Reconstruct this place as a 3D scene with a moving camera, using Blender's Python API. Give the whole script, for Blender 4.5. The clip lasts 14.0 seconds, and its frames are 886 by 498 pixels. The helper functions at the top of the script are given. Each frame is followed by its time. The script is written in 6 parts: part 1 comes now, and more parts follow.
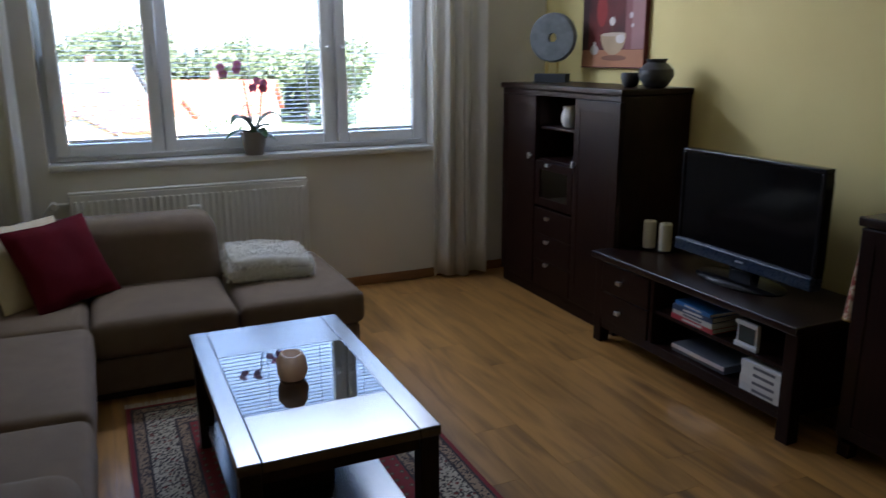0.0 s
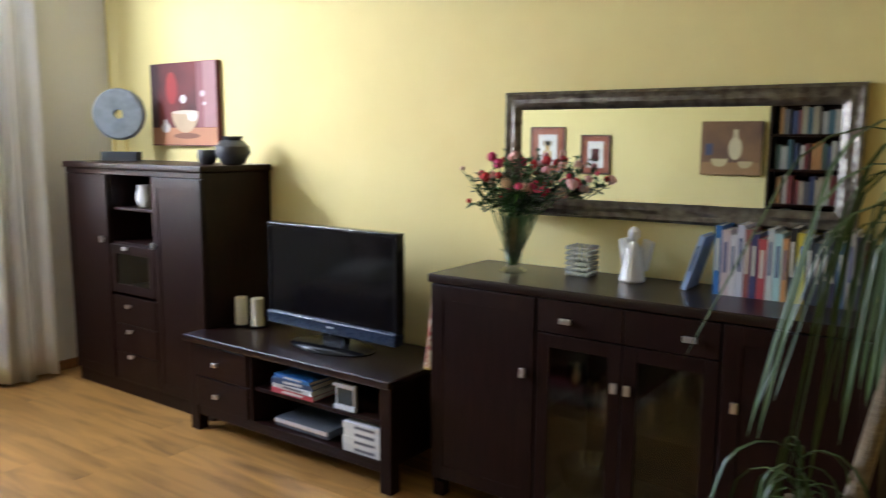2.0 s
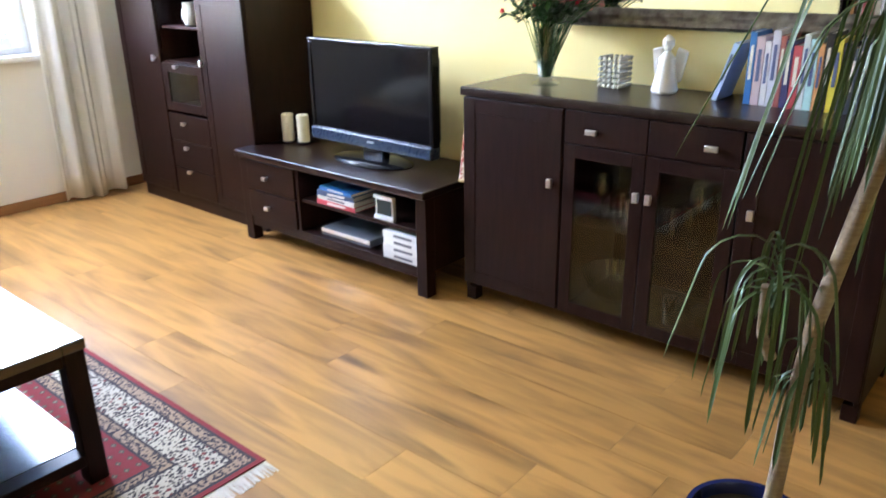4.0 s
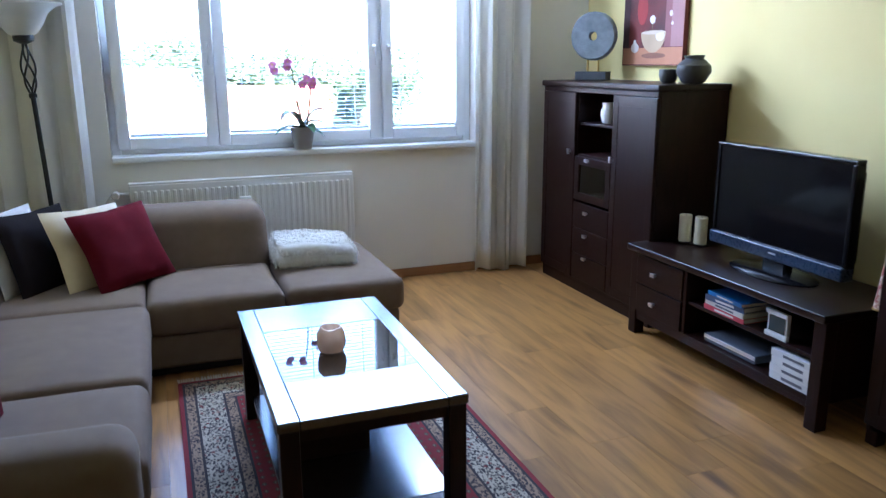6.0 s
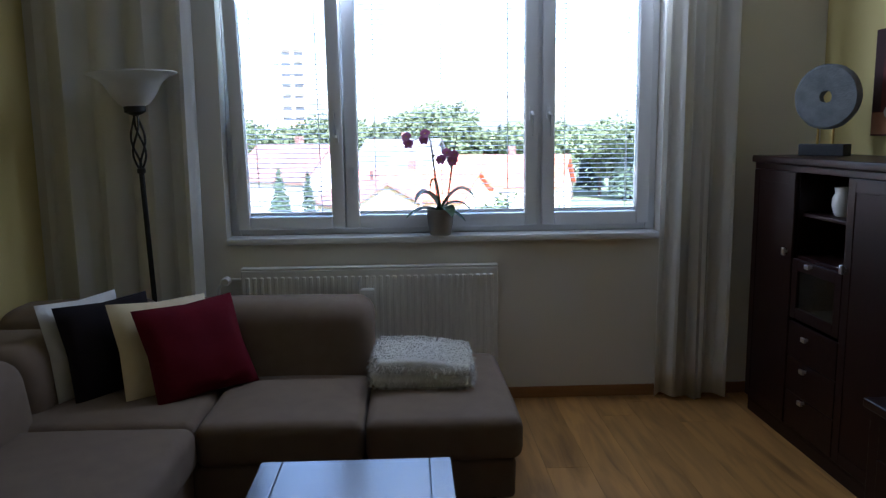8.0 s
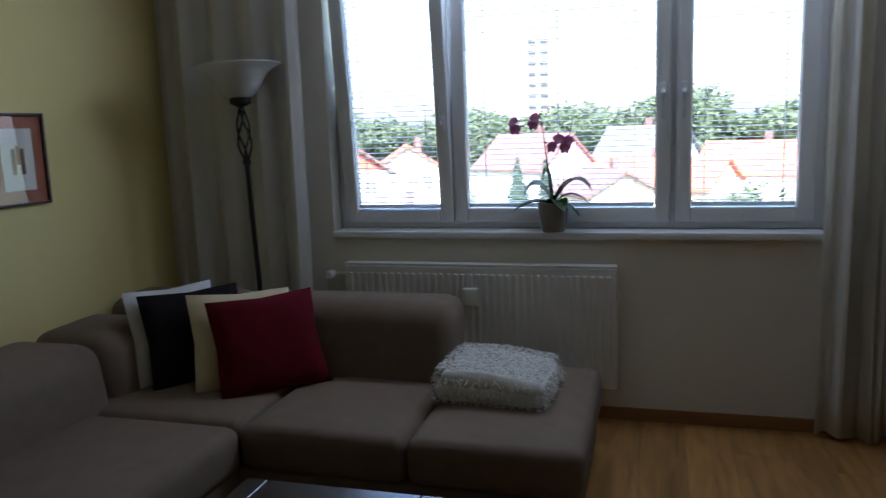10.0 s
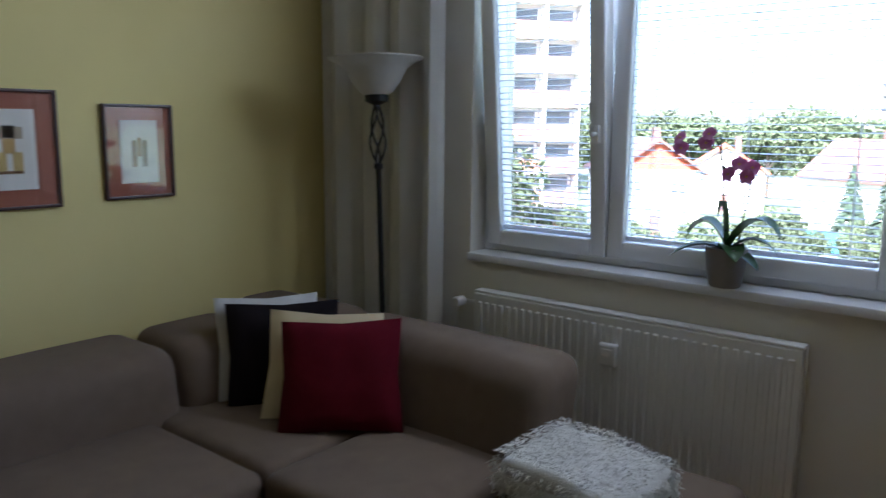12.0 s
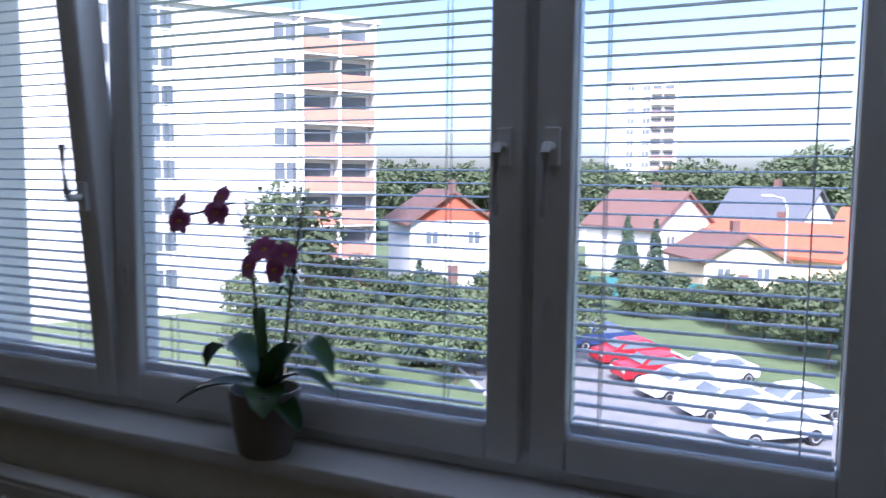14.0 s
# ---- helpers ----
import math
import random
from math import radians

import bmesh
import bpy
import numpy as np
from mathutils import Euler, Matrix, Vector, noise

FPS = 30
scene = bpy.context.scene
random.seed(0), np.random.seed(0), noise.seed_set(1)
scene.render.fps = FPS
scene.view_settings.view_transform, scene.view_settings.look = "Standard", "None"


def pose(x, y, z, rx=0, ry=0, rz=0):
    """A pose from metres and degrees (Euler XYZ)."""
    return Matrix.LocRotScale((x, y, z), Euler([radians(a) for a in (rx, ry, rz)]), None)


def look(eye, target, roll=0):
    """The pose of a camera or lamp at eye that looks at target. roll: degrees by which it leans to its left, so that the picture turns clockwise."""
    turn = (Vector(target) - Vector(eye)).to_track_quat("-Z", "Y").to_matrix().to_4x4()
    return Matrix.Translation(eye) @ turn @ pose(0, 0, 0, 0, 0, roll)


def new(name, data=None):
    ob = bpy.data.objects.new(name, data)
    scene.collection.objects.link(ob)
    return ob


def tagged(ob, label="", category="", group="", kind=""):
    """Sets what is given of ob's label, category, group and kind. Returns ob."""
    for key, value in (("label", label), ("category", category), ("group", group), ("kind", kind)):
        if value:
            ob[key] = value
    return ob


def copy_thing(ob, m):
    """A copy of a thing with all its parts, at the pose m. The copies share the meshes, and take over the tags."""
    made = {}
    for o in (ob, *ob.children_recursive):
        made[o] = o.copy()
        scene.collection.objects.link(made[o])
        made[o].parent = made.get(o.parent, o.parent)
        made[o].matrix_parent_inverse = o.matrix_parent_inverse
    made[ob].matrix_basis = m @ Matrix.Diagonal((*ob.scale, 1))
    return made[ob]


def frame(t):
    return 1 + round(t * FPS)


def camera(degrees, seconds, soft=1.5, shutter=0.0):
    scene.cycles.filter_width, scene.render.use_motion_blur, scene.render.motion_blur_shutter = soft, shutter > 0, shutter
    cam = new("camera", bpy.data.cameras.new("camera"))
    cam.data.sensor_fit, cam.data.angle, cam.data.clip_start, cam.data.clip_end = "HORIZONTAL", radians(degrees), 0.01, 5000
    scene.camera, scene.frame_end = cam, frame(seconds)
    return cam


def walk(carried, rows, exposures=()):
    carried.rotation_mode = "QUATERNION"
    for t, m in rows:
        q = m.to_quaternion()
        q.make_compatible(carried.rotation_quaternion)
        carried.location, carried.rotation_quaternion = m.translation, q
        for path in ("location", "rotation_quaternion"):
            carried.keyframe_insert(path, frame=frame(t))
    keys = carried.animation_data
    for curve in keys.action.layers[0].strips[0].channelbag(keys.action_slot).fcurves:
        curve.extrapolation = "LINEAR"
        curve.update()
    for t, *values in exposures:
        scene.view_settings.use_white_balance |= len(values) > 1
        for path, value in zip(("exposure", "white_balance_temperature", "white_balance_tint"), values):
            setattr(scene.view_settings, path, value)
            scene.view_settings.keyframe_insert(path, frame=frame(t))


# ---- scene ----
cam = camera(60.0, 14.0, soft=1.2, shutter=0.4)
PATH = [
    (0, (0.926, 0.406, 1.502), (1.715, 2.177, 1.011), -0.3),
    (0.5, (0.866, 0.484, 1.497), (1.893, 2.147, 1.074), -0.0),
    (1, (0.86, 0.519, 1.502), (2.116, 2.032, 1.14), -0.1),
    (1.5, (0.861, 0.505, 1.505), (2.32, 1.835, 1.185), -0.1),
    (2, (0.947, 0.457, 1.467), (2.563, 1.601, 1.183), 0.3),
    (2.2, (0.974, 0.435, 1.458), (2.641, 1.505, 1.181), 0.3),
    (4.3, (0.951, 0.253, 1.426), (2.28, 1.524, 0.638), -2.0),
    (4.5, (0.966, 0.233, 1.422), (2.186, 1.618, 0.651), -1.0),
    (5, (0.943, 0.218, 1.425), (1.872, 1.846, 0.727), 0.4),
    (5.5, (0.919, 0.193, 1.439), (1.61, 1.982, 0.872), -0.1),
    (6, (0.921, 0.247, 1.452), (1.593, 2.07, 0.977), -0.4),
    (6.5, (0.939, 0.477, 1.48), (1.578, 2.33, 1.079), -0.6),
    (7, (0.984, 0.742, 1.491), (1.607, 2.613, 1.161), -1.7),
    (7.2, (1.125, 0.821, 1.487), (1.607, 2.734, 1.159), -1.3),
    (9.3, (2.044, 1.357, 1.413), (1.825, 3.325, 1.132), -1.6),
    (9.5, (2.11, 1.379, 1.416), (1.783, 3.329, 1.11), -1.6),
    (10, (2.275, 1.527, 1.424), (1.732, 3.426, 1.111), -2.0),
    (10.5, (2.42, 1.615, 1.455), (1.52, 3.36, 1.073), -0.8),
    (11, (2.609, 1.86, 1.434), (1.356, 3.375, 1.068), -1.9),
    (11.5, (2.712, 2.162, 1.46), (1.393, 3.627, 1.12), -0.6),
    (12, (2.683, 2.434, 1.479), (1.448, 3.974, 1.156), 0.6),
    (12.5, (2.688, 2.74, 1.506), (1.575, 4.365, 1.161), 0.4),
    (13, (2.683, 3.131, 1.471), (1.702, 4.857, 1.227), 0.8),
    (13.5, (2.748, 3.558, 1.469), (1.825, 5.322, 1.276), 0.6),
    (14, (2.779, 3.88, 1.498), (1.952, 5.691, 1.313), 0.6),
]
EXPOSURES = [(0, 3.3, 5850, 17), (1.3, 3.2, 6050, 16), (2.0, 5.05, 6150, 16), (2.4, 5.6, 6250, 16), (4.3, 6.3, 5600, 17), (5.5, 5.35, 5000, 16), (6.0, 4.8, 4950, 16), (6.5, 4.15, 4950, 16), (7.0, 3.55, 5200, 17),
             (9.3, 2.6, 5500, 16), (10.5, 2.75, 5600, 16), (11.2, 3.2, 5700, 16), (12.5, 2.7, 5600, 16), (13.5, 1.85, 5550, 20), (14.0, 1.4, 5450, 22)]
walk(cam, [(t, look(eye, target, roll)) for t, eye, target, roll in PATH], EXPOSURES)

# ---- light: bright overcast day through the window, with an added lamp at its head ----
world = bpy.data.worlds.new("world")
scene.world = world
world.use_nodes = True
wn, wl = world.node_tree.nodes, world.node_tree.links
sky = wn.new("ShaderNodeTexSky")
sky.sky_type, sky.sun_disc, sky.sun_elevation, sky.sun_rotation = "NISHITA", False, radians(48), radians(200)
sky.air_density, sky.dust_density, sky.ozone_density = 1.0, 2.5, 1.0
wn["Background"].inputs["Strength"].default_value = 0.15
wl.new(sky.outputs[0], wn["Background"].inputs["Color"])
sun_data = bpy.data.lights.new("sun", "SUN")
sun_data.energy, sun_data.angle, sun_data.color = 5.0, radians(12), (1.0, 0.97, 0.93)
sun = new("sun", sun_data)
sun.matrix_world = look((0, 0, 30), (-0.35, 0.95, 29.0))

# added area lamp at the head of the window opening, stands in for sky light
head = bpy.data.lights.new("sky_fill", "AREA")
head.shape, head.size, head.size_y, head.energy, head.color = "RECTANGLE", 2.2, 0.24, 4.6, (0.78, 0.87, 1.0)
new("sky_fill", head).matrix_world = look((1.81, 5.19, 2.24), (1.81, 3.6, 2.08))


# ---- materials ----
def mat(name, c1, c2=None, rough=0.5, metal=0.0, scale=6.0, stretch=(1, 1, 1), bump=0.15, fine=90.0, coat=0.0, spec=0.5,
        island=0.0, sheen=0.0, trans=0.0, contrast=0.5):
    m = bpy.data.materials.new(name)
    m.use_nodes = True
    n, l = m.node_tree.nodes, m.node_tree.links
    b = n["Principled BSDF"]
    b.inputs["Roughness"].default_value, b.inputs["Metallic"].default_value = rough, metal
    b.inputs["Coat Weight"].default_value, b.inputs["Specular IOR Level"].default_value = coat, spec
    b.inputs["Sheen Weight"].default_value, b.inputs["Coat Roughness"].default_value = sheen, rough * 0.9
    c2 = c2 or tuple(v * 0.82 for v in c1)
    tc, mp = n.new("ShaderNodeTexCoord"), n.new("ShaderNodeMapping")
    mp.inputs["Scale"].default_value = stretch
    l.new(tc.outputs["Object"], mp.inputs["Vector"])
    big, small = n.new("ShaderNodeTexNoise"), n.new("ShaderNodeTexNoise")
    big.inputs["Scale"].default_value, big.inputs["Detail"].default_value = scale, 5
    small.inputs["Scale"].default_value, small.inputs["Detail"].default_value = fine, 3
    l.new(mp.outputs[0], big.inputs["Vector"])
    l.new(mp.outputs[0], small.inputs["Vector"])
    ramp = n.new("ShaderNodeMapRange")
    ramp.inputs[1].default_value, ramp.inputs[2].default_value = 0.5 - contrast / 2, 0.5 + contrast / 2
    l.new(big.outputs["Fac"], ramp.inputs[0])
    mix = n.new("ShaderNodeMix")
    mix.data_type = "RGBA"
    mix.inputs[6].default_value, mix.inputs[7].default_value = (*c1, 1), (*c2, 1)
    l.new(ramp.outputs[0], mix.inputs[0])
    out = mix.outputs[2]
    if island:
        info, hsv, mr = n.new("ShaderNodeObjectInfo"), n.new("ShaderNodeHueSaturation"), n.new("ShaderNodeMapRange")
        mr.inputs[3].default_value, mr.inputs[4].default_value = 1 - island, 1 + island
        l.new(info.outputs["Random"], mr.inputs[0])
        l.new(mr.outputs[0], hsv.inputs["Value"])
        l.new(out, hsv.inputs["Color"])
        out = hsv.outputs[0]
    l.new(out, b.inputs["Base Color"])
    rr = n.new("ShaderNodeMapRange")
    rr.inputs[3].default_value, rr.inputs[4].default_value = max(0.02, rough * 0.85), min(1, rough * 1.15)
    l.new(small.outputs["Fac"], rr.inputs[0])
    l.new(rr.outputs[0], b.inputs["Roughness"])
    if bump:
        bp = n.new("ShaderNodeBump")
        bp.inputs["Strength"].default_value, bp.inputs["Distance"].default_value = bump, 0.004
        l.new(small.outputs["Fac"], bp.inputs["Height"])
        l.new(bp.outputs[0], b.inputs["Normal"])
    if trans:
        tr, ms = n.new("ShaderNodeBsdfTranslucent"), n.new("ShaderNodeMixShader")
        l.new(out, tr.inputs["Color"])
        ms.inputs[0].default_value = trans
        l.new(b.outputs[0], ms.inputs[1])
        l.new(tr.outputs[0], ms.inputs[2])
        l.new(ms.outputs[0], n["Material Output"].inputs["Surface"])
    return m


def glass_mat(name, colour=(1, 1, 1), rough=0.0, gloss=0.035):
    m = bpy.data.materials.new(name)
    m.use_nodes = True
    n, l = m.node_tree.nodes, m.node_tree.links
    n.remove(n["Principled BSDF"])
    tr, gl, ms, lw = n.new("ShaderNodeBsdfTransparent"), n.new("ShaderNodeBsdfGlossy"), n.new("ShaderNodeMixShader"), n.new("ShaderNodeLayerWeight")
    lw.inputs["Blend"].default_value = 0.5
    pw, fr = n.new("ShaderNodeMath"), n.new("ShaderNodeMath")
    pw.operation, fr.operation = "POWER", "MULTIPLY_ADD"
    pw.inputs[1].default_value, fr.inputs[1].default_value, fr.inputs[2].default_value = 4.0, 0.55, gloss
    l.new(lw.outputs["Facing"], pw.inputs[0])
    l.new(pw.outputs[0], fr.inputs[0])
    tr.inputs["Color"].default_value = (*colour, 1)
    gl.inputs["Roughness"].default_value = rough
    l.new(fr.outputs[0], ms.inputs[0])
    l.new(tr.outputs[0], ms.inputs[1])
    l.new(gl.outputs[0], ms.inputs[2])
    l.new(ms.outputs[0], n["Material Output"].inputs["Surface"])
    return m


def plank_mat(name, light, dark):
    """Laminate oak: long grain, knots, each plank with its own shift."""
    m = mat(name, light, dark, rough=0.32, bump=0.05, coat=0.15, island=0.10)
    n, l = m.node_tree.nodes, m.node_tree.links
    tc = n.new("ShaderNodeTexCoord")
    info, add, comb = n.new("ShaderNodeObjectInfo"), n.new("ShaderNodeVectorMath"), n.new("ShaderNodeCombineXYZ")
    mul = n.new("ShaderNodeMath")
    mul.operation = "MULTIPLY"
    mul.inputs[1].default_value = 37.0
    l.new(info.outputs["Random"], mul.inputs[0])
    l.new(mul.outputs[0], comb.inputs[0])
    l.new(mul.outputs[0], comb.inputs[1])
    l.new(tc.outputs["Object"], add.inputs[0])
    l.new(comb.outputs[0], add.inputs[1])
    mp = n.new("ShaderNodeMapping")
    mp.inputs["Scale"].default_value = (9, 1.1, 1)
    l.new(add.outputs[0], mp.inputs["Vector"])
    ns = n.new("ShaderNodeTexNoise")
    ns.inputs["Scale"].default_value, ns.inputs["Detail"].default_value, ns.inputs["Distortion"].default_value = 1.6, 6, 0.8
    l.new(mp.outputs[0], ns.inputs["Vector"])
    kn = n.new("ShaderNodeTexVoronoi")
    kp = n.new("ShaderNodeMapping")
    kp.inputs["Scale"].default_value = (5.2, 1.15, 1)
    l.new(add.outputs[0], kp.inputs["Vector"])
    l.new(kp.outputs[0], kn.inputs["Vector"])
    kn.inputs["Scale"].default_value = 1.0
    kr = n.new("ShaderNodeMapRange")
    kr.inputs[1].default_value, kr.inputs[2].default_value, kr.inputs[3].default_value, kr.inputs[4].default_value = 0.02, 0.26, 0.62, 0.0
    l.new(kn.outputs["Distance"], kr.inputs[0])
    sm = n.new("ShaderNodeMapRange")
    sm.inputs[1].default_value, sm.inputs[2].default_value = 0.40, 0.86
    l.new(ns.outputs["Fac"], sm.inputs[0])
    ad = n.new("ShaderNodeMath")
    ad.use_clamp = True
    l.new(sm.outputs[0], ad.inputs[0])
    l.new(kr.outputs[0], ad.inputs[1])
    mix = [x for x in n if x.bl_idname == "ShaderNodeMix"][0]
    l.new(ad.outputs[0], mix.inputs[0])
    return m


M = {}
M["yellow"] = mat("yellow_paint", (0.73, 0.615, 0.265), (0.69, 0.575, 0.24), 0.75, scale=2.5, fine=160, bump=0.12)
M["white_wall"] = mat("white_plaster", (0.78, 0.75, 0.68), (0.73, 0.70, 0.63), 0.85, scale=2, fine=140, bump=0.12)
M["ceiling"] = mat("ceiling_paint", (0.74, 0.73, 0.70), (0.70, 0.69, 0.66), 0.9, scale=3, fine=120, bump=0.1)
M["oak"] = plank_mat("oak_laminate", (0.43, 0.222, 0.062), (0.105, 0.045, 0.013))
M["joint"] = mat("joint_dark", (0.09, 0.045, 0.02), rough=0.8)
M["base_wood"] = mat("baseboard_wood", (0.32, 0.15, 0.05), (0.24, 0.11, 0.04), 0.45, stretch=(1, 8, 8))
M["pvc"] = mat("white_pvc", (0.78, 0.79, 0.80), (0.74, 0.75, 0.77), 0.35, bump=0.02, scale=3)
M["sill"] = mat("sill_white", (0.80, 0.81, 0.83), (0.75, 0.76, 0.79), 0.3, scale=5, bump=0.03)
M["wenge"] = mat("wenge_veneer", (0.018, 0.0060, 0.0042), (0.009, 0.0032, 0.0026), 0.34, scale=5, stretch=(12, 1.2, 12), fine=70, bump=0.05, spec=0.16)
M["wenge_v"] = mat("wenge_upright", (0.018, 0.0060, 0.0042), (0.009, 0.0032, 0.0026), 0.36, scale=5, stretch=(12, 12, 1.2), fine=70, bump=0.05, spec=0.16)
M["wenge_gloss"] = mat("wenge_lacquer", (0.017, 0.009, 0.008), (0.009, 0.005, 0.005), 0.26, scale=5, stretch=(12, 1.2, 12), bump=0.01, coat=1.0)
for lac in (M["wenge_gloss"],):
    lac.node_tree.nodes["Principled BSDF"].inputs["Coat IOR"].default_value = 1.72
M["wenge_polish"] = mat("wenge_polish", (0.017, 0.0068, 0.0052), (0.009, 0.0038, 0.003), 0.3, scale=5, stretch=(12, 1.2, 12), bump=0.01, coat=0.35, spec=0.2)
M["steel"] = mat("brushed_steel", (0.82, 0.82, 0.83), (0.7, 0.7, 0.72), 0.3, 1.0, bump=0.03)
M["sofa"] = mat("beige_weave", (0.17, 0.119, 0.079), (0.142, 0.099, 0.065), 0.95, scale=14, fine=420, bump=0.5, sheen=0.04)
M["sofa_gap_shade"] = mat("gap_shade_dark", (0.02, 0.016, 0.013), rough=0.8)
M["red_cloth"] = mat("dark_red_cloth", (0.105, 0.004, 0.011), (0.08, 0.003, 0.008), 0.9, scale=9, fine=300, bump=0.4, spec=0.12)
M["black_cloth"] = mat("black_brown_cloth", (0.016, 0.011, 0.012), (0.010, 0.008, 0.009), 0.85, fine=300, bump=0.4, spec=0.12)
M["cream_cloth"] = mat("cream_satin", (0.60, 0.50, 0.30), (0.52, 0.42, 0.24), 0.5, scale=12, fine=200, bump=0.3, sheen=0.3)
M["pale_cloth"] = mat("pale_silver_satin", (0.62, 0.60, 0.55), (0.5, 0.48, 0.44), 0.5, scale=12, fine=200, bump=0.3)
M["wool"] = mat("white_wool", (0.80, 0.78, 0.72), (0.70, 0.68, 0.62), 0.95, scale=30, fine=250, bump=0.9, sheen=0.3)
M["curtain"] = mat("cream_curtain", (0.86, 0.84, 0.79), (0.82, 0.80, 0.75), 0.9, scale=5, fine=350, bump=0.2, trans=0.45)
M["radiator"] = mat("radiator_enamel", (0.76, 0.75, 0.72), (0.72, 0.71, 0.68), 0.4, bump=0.03)
M["black_iron"] = mat("black_iron", (0.012, 0.012, 0.013), (0.02, 0.02, 0.021), 0.45, 0.4, bump=0.2)
M["alabaster"] = mat("frosted_glass", (0.78, 0.76, 0.72), (0.66, 0.64, 0.60), 0.35, scale=9, bump=0.05, trans=0.4)
M["glass"] = glass_mat("window_glass")
M["picture_glass"] = glass_mat("picture_glass", gloss=0.06)
M["clear"] = glass_mat("clear_glass", (0.88, 0.92, 0.91), 0.04, 0.12)
M["smoke"] = glass_mat("cabinet_glass", (0.90, 0.91, 0.90))
M["slat"] = mat("blind_slat", (0.86, 0.87, 0.89), (0.82, 0.83, 0.86), 0.22, bump=0.0, coat=0.8, spec=0.7, trans=0.3)
M["screen"] = mat("tv_screen", (0.003, 0.003, 0.004), (0.004, 0.004, 0.005), 0.10, bump=0.0, scale=1, spec=0.28)
M["tv_black"] = mat("piano_black", (0.006, 0.006, 0.007), (0.008, 0.008, 0.009), 0.16, bump=0.0, spec=0.25)
# black plastic; the bluish reflection on the bezel is put into the base colour
M["tv_blue_lit"] = mat("black_plastic_blue_lit", (0.012, 0.022, 0.045), (0.010, 0.018, 0.038), 0.28, bump=0.0, spec=0.3)
M["black_glass"] = mat("black_glass", (0.006, 0.006, 0.007), (0.006, 0.006, 0.008), 0.03, bump=0.0, coat=1.0)
M["stone"] = mat("grey_stone", (0.22, 0.24, 0.25), (0.12, 0.135, 0.145), 0.75, scale=16, fine=120, bump=0.8)
M["dark_stone"] = mat("slate_block", (0.03, 0.034, 0.04), (0.02, 0.023, 0.028), 0.6, bump=0.4)
M["brass"] = mat("aged_brass", (0.55, 0.38, 0.12), (0.4, 0.27, 0.08), 0.4, 1.0)
M["grey_pot"] = mat("grey_ceramic", (0.055, 0.055, 0.058), (0.035, 0.035, 0.04), 0.45, scale=10, bump=0.3)
M["taupe_pot"] = mat("taupe_ceramic", (0.26, 0.235, 0.215), (0.22, 0.20, 0.185), 0.45, scale=12, bump=0.1)
M["white_cer"] = mat("white_porcelain", (0.72, 0.70, 0.66), (0.66, 0.64, 0.60), 0.25, bump=0.03)
M["candle"] = mat("cream_wax", (0.76, 0.70, 0.55), (0.70, 0.63, 0.47), 0.5, bump=0.05)
M["leaf"] = mat("orchid_leaf", (0.04, 0.115, 0.022), (0.025, 0.075, 0.016), 0.35, scale=7, bump=0.08, trans=0.15)
M["stem"] = mat("green_stem", (0.05, 0.08, 0.02), (0.06, 0.05, 0.02), 0.6)
M["petal"] = mat("magenta_petal", (0.36, 0.035, 0.19), (0.60, 0.30, 0.48), 0.6, scale=22, bump=0.05, trans=0.35)
M["soil"] = mat("potting_soil", (0.03, 0.02, 0.013), (0.05, 0.035, 0.022), 0.95, scale=40, bump=1.0)
M["salt"] = mat("salt_glass", (0.88, 0.78, 0.68), (0.80, 0.62, 0.50), 0.45, scale=9, bump=0.5, trans=0.55)
M["mirror"] = mat("mirror_silver", (0.86, 0.87, 0.86), (0.86, 0.87, 0.86), 0.012, 1.0, bump=0.0)
M["mirror_frame"] = mat("dark_silver_frame", (0.24, 0.22, 0.19), (0.07, 0.058, 0.048), 0.34, 0.8, scale=30, stretch=(1, 1, 1), fine=120, bump=0.7)
M["paper"] = mat("off_white_paper", (0.74, 0.72, 0.66), (0.70, 0.68, 0.62), 0.8, bump=0.05)
M["terracotta"] = mat("rust_mount", (0.36, 0.12, 0.065), (0.32, 0.10, 0.055), 0.8, scale=10, bump=0.1)
M["frame_wood"] = mat("dark_red_frame", (0.06, 0.02, 0.014), (0.035, 0.012, 0.01), 0.35)
M["trunk"] = mat("pale_trunk", (0.36, 0.28, 0.19), (0.22, 0.16, 0.10), 0.85, scale=20, stretch=(1, 1, 6), bump=0.8)
M["long_leaf"] = mat("long_leaf", (0.095, 0.16, 0.045), (0.05, 0.09, 0.03), 0.4, scale=4, bump=0.1, trans=0.25, island=0.15)
M["blue_pot"] = mat("cobalt_glaze", (0.012, 0.02, 0.11), (0.008, 0.012, 0.06), 0.15, scale=6, bump=0.02, coat=0.5)
M["door_white"] = mat("door_paint", (0.80, 0.77, 0.70), (0.76, 0.73, 0.66), 0.45, bump=0.04)


def colour(rgb, rough=0.6, **k):
    key = "c%.3f_%.3f_%.3f_%.2f" % (*rgb, rough)
    if key not in M:
        M[key] = mat(key, rgb, tuple(v * 0.85 for v in rgb), rough, bump=k.get("bump", 0.06), scale=9)
    return M[key]


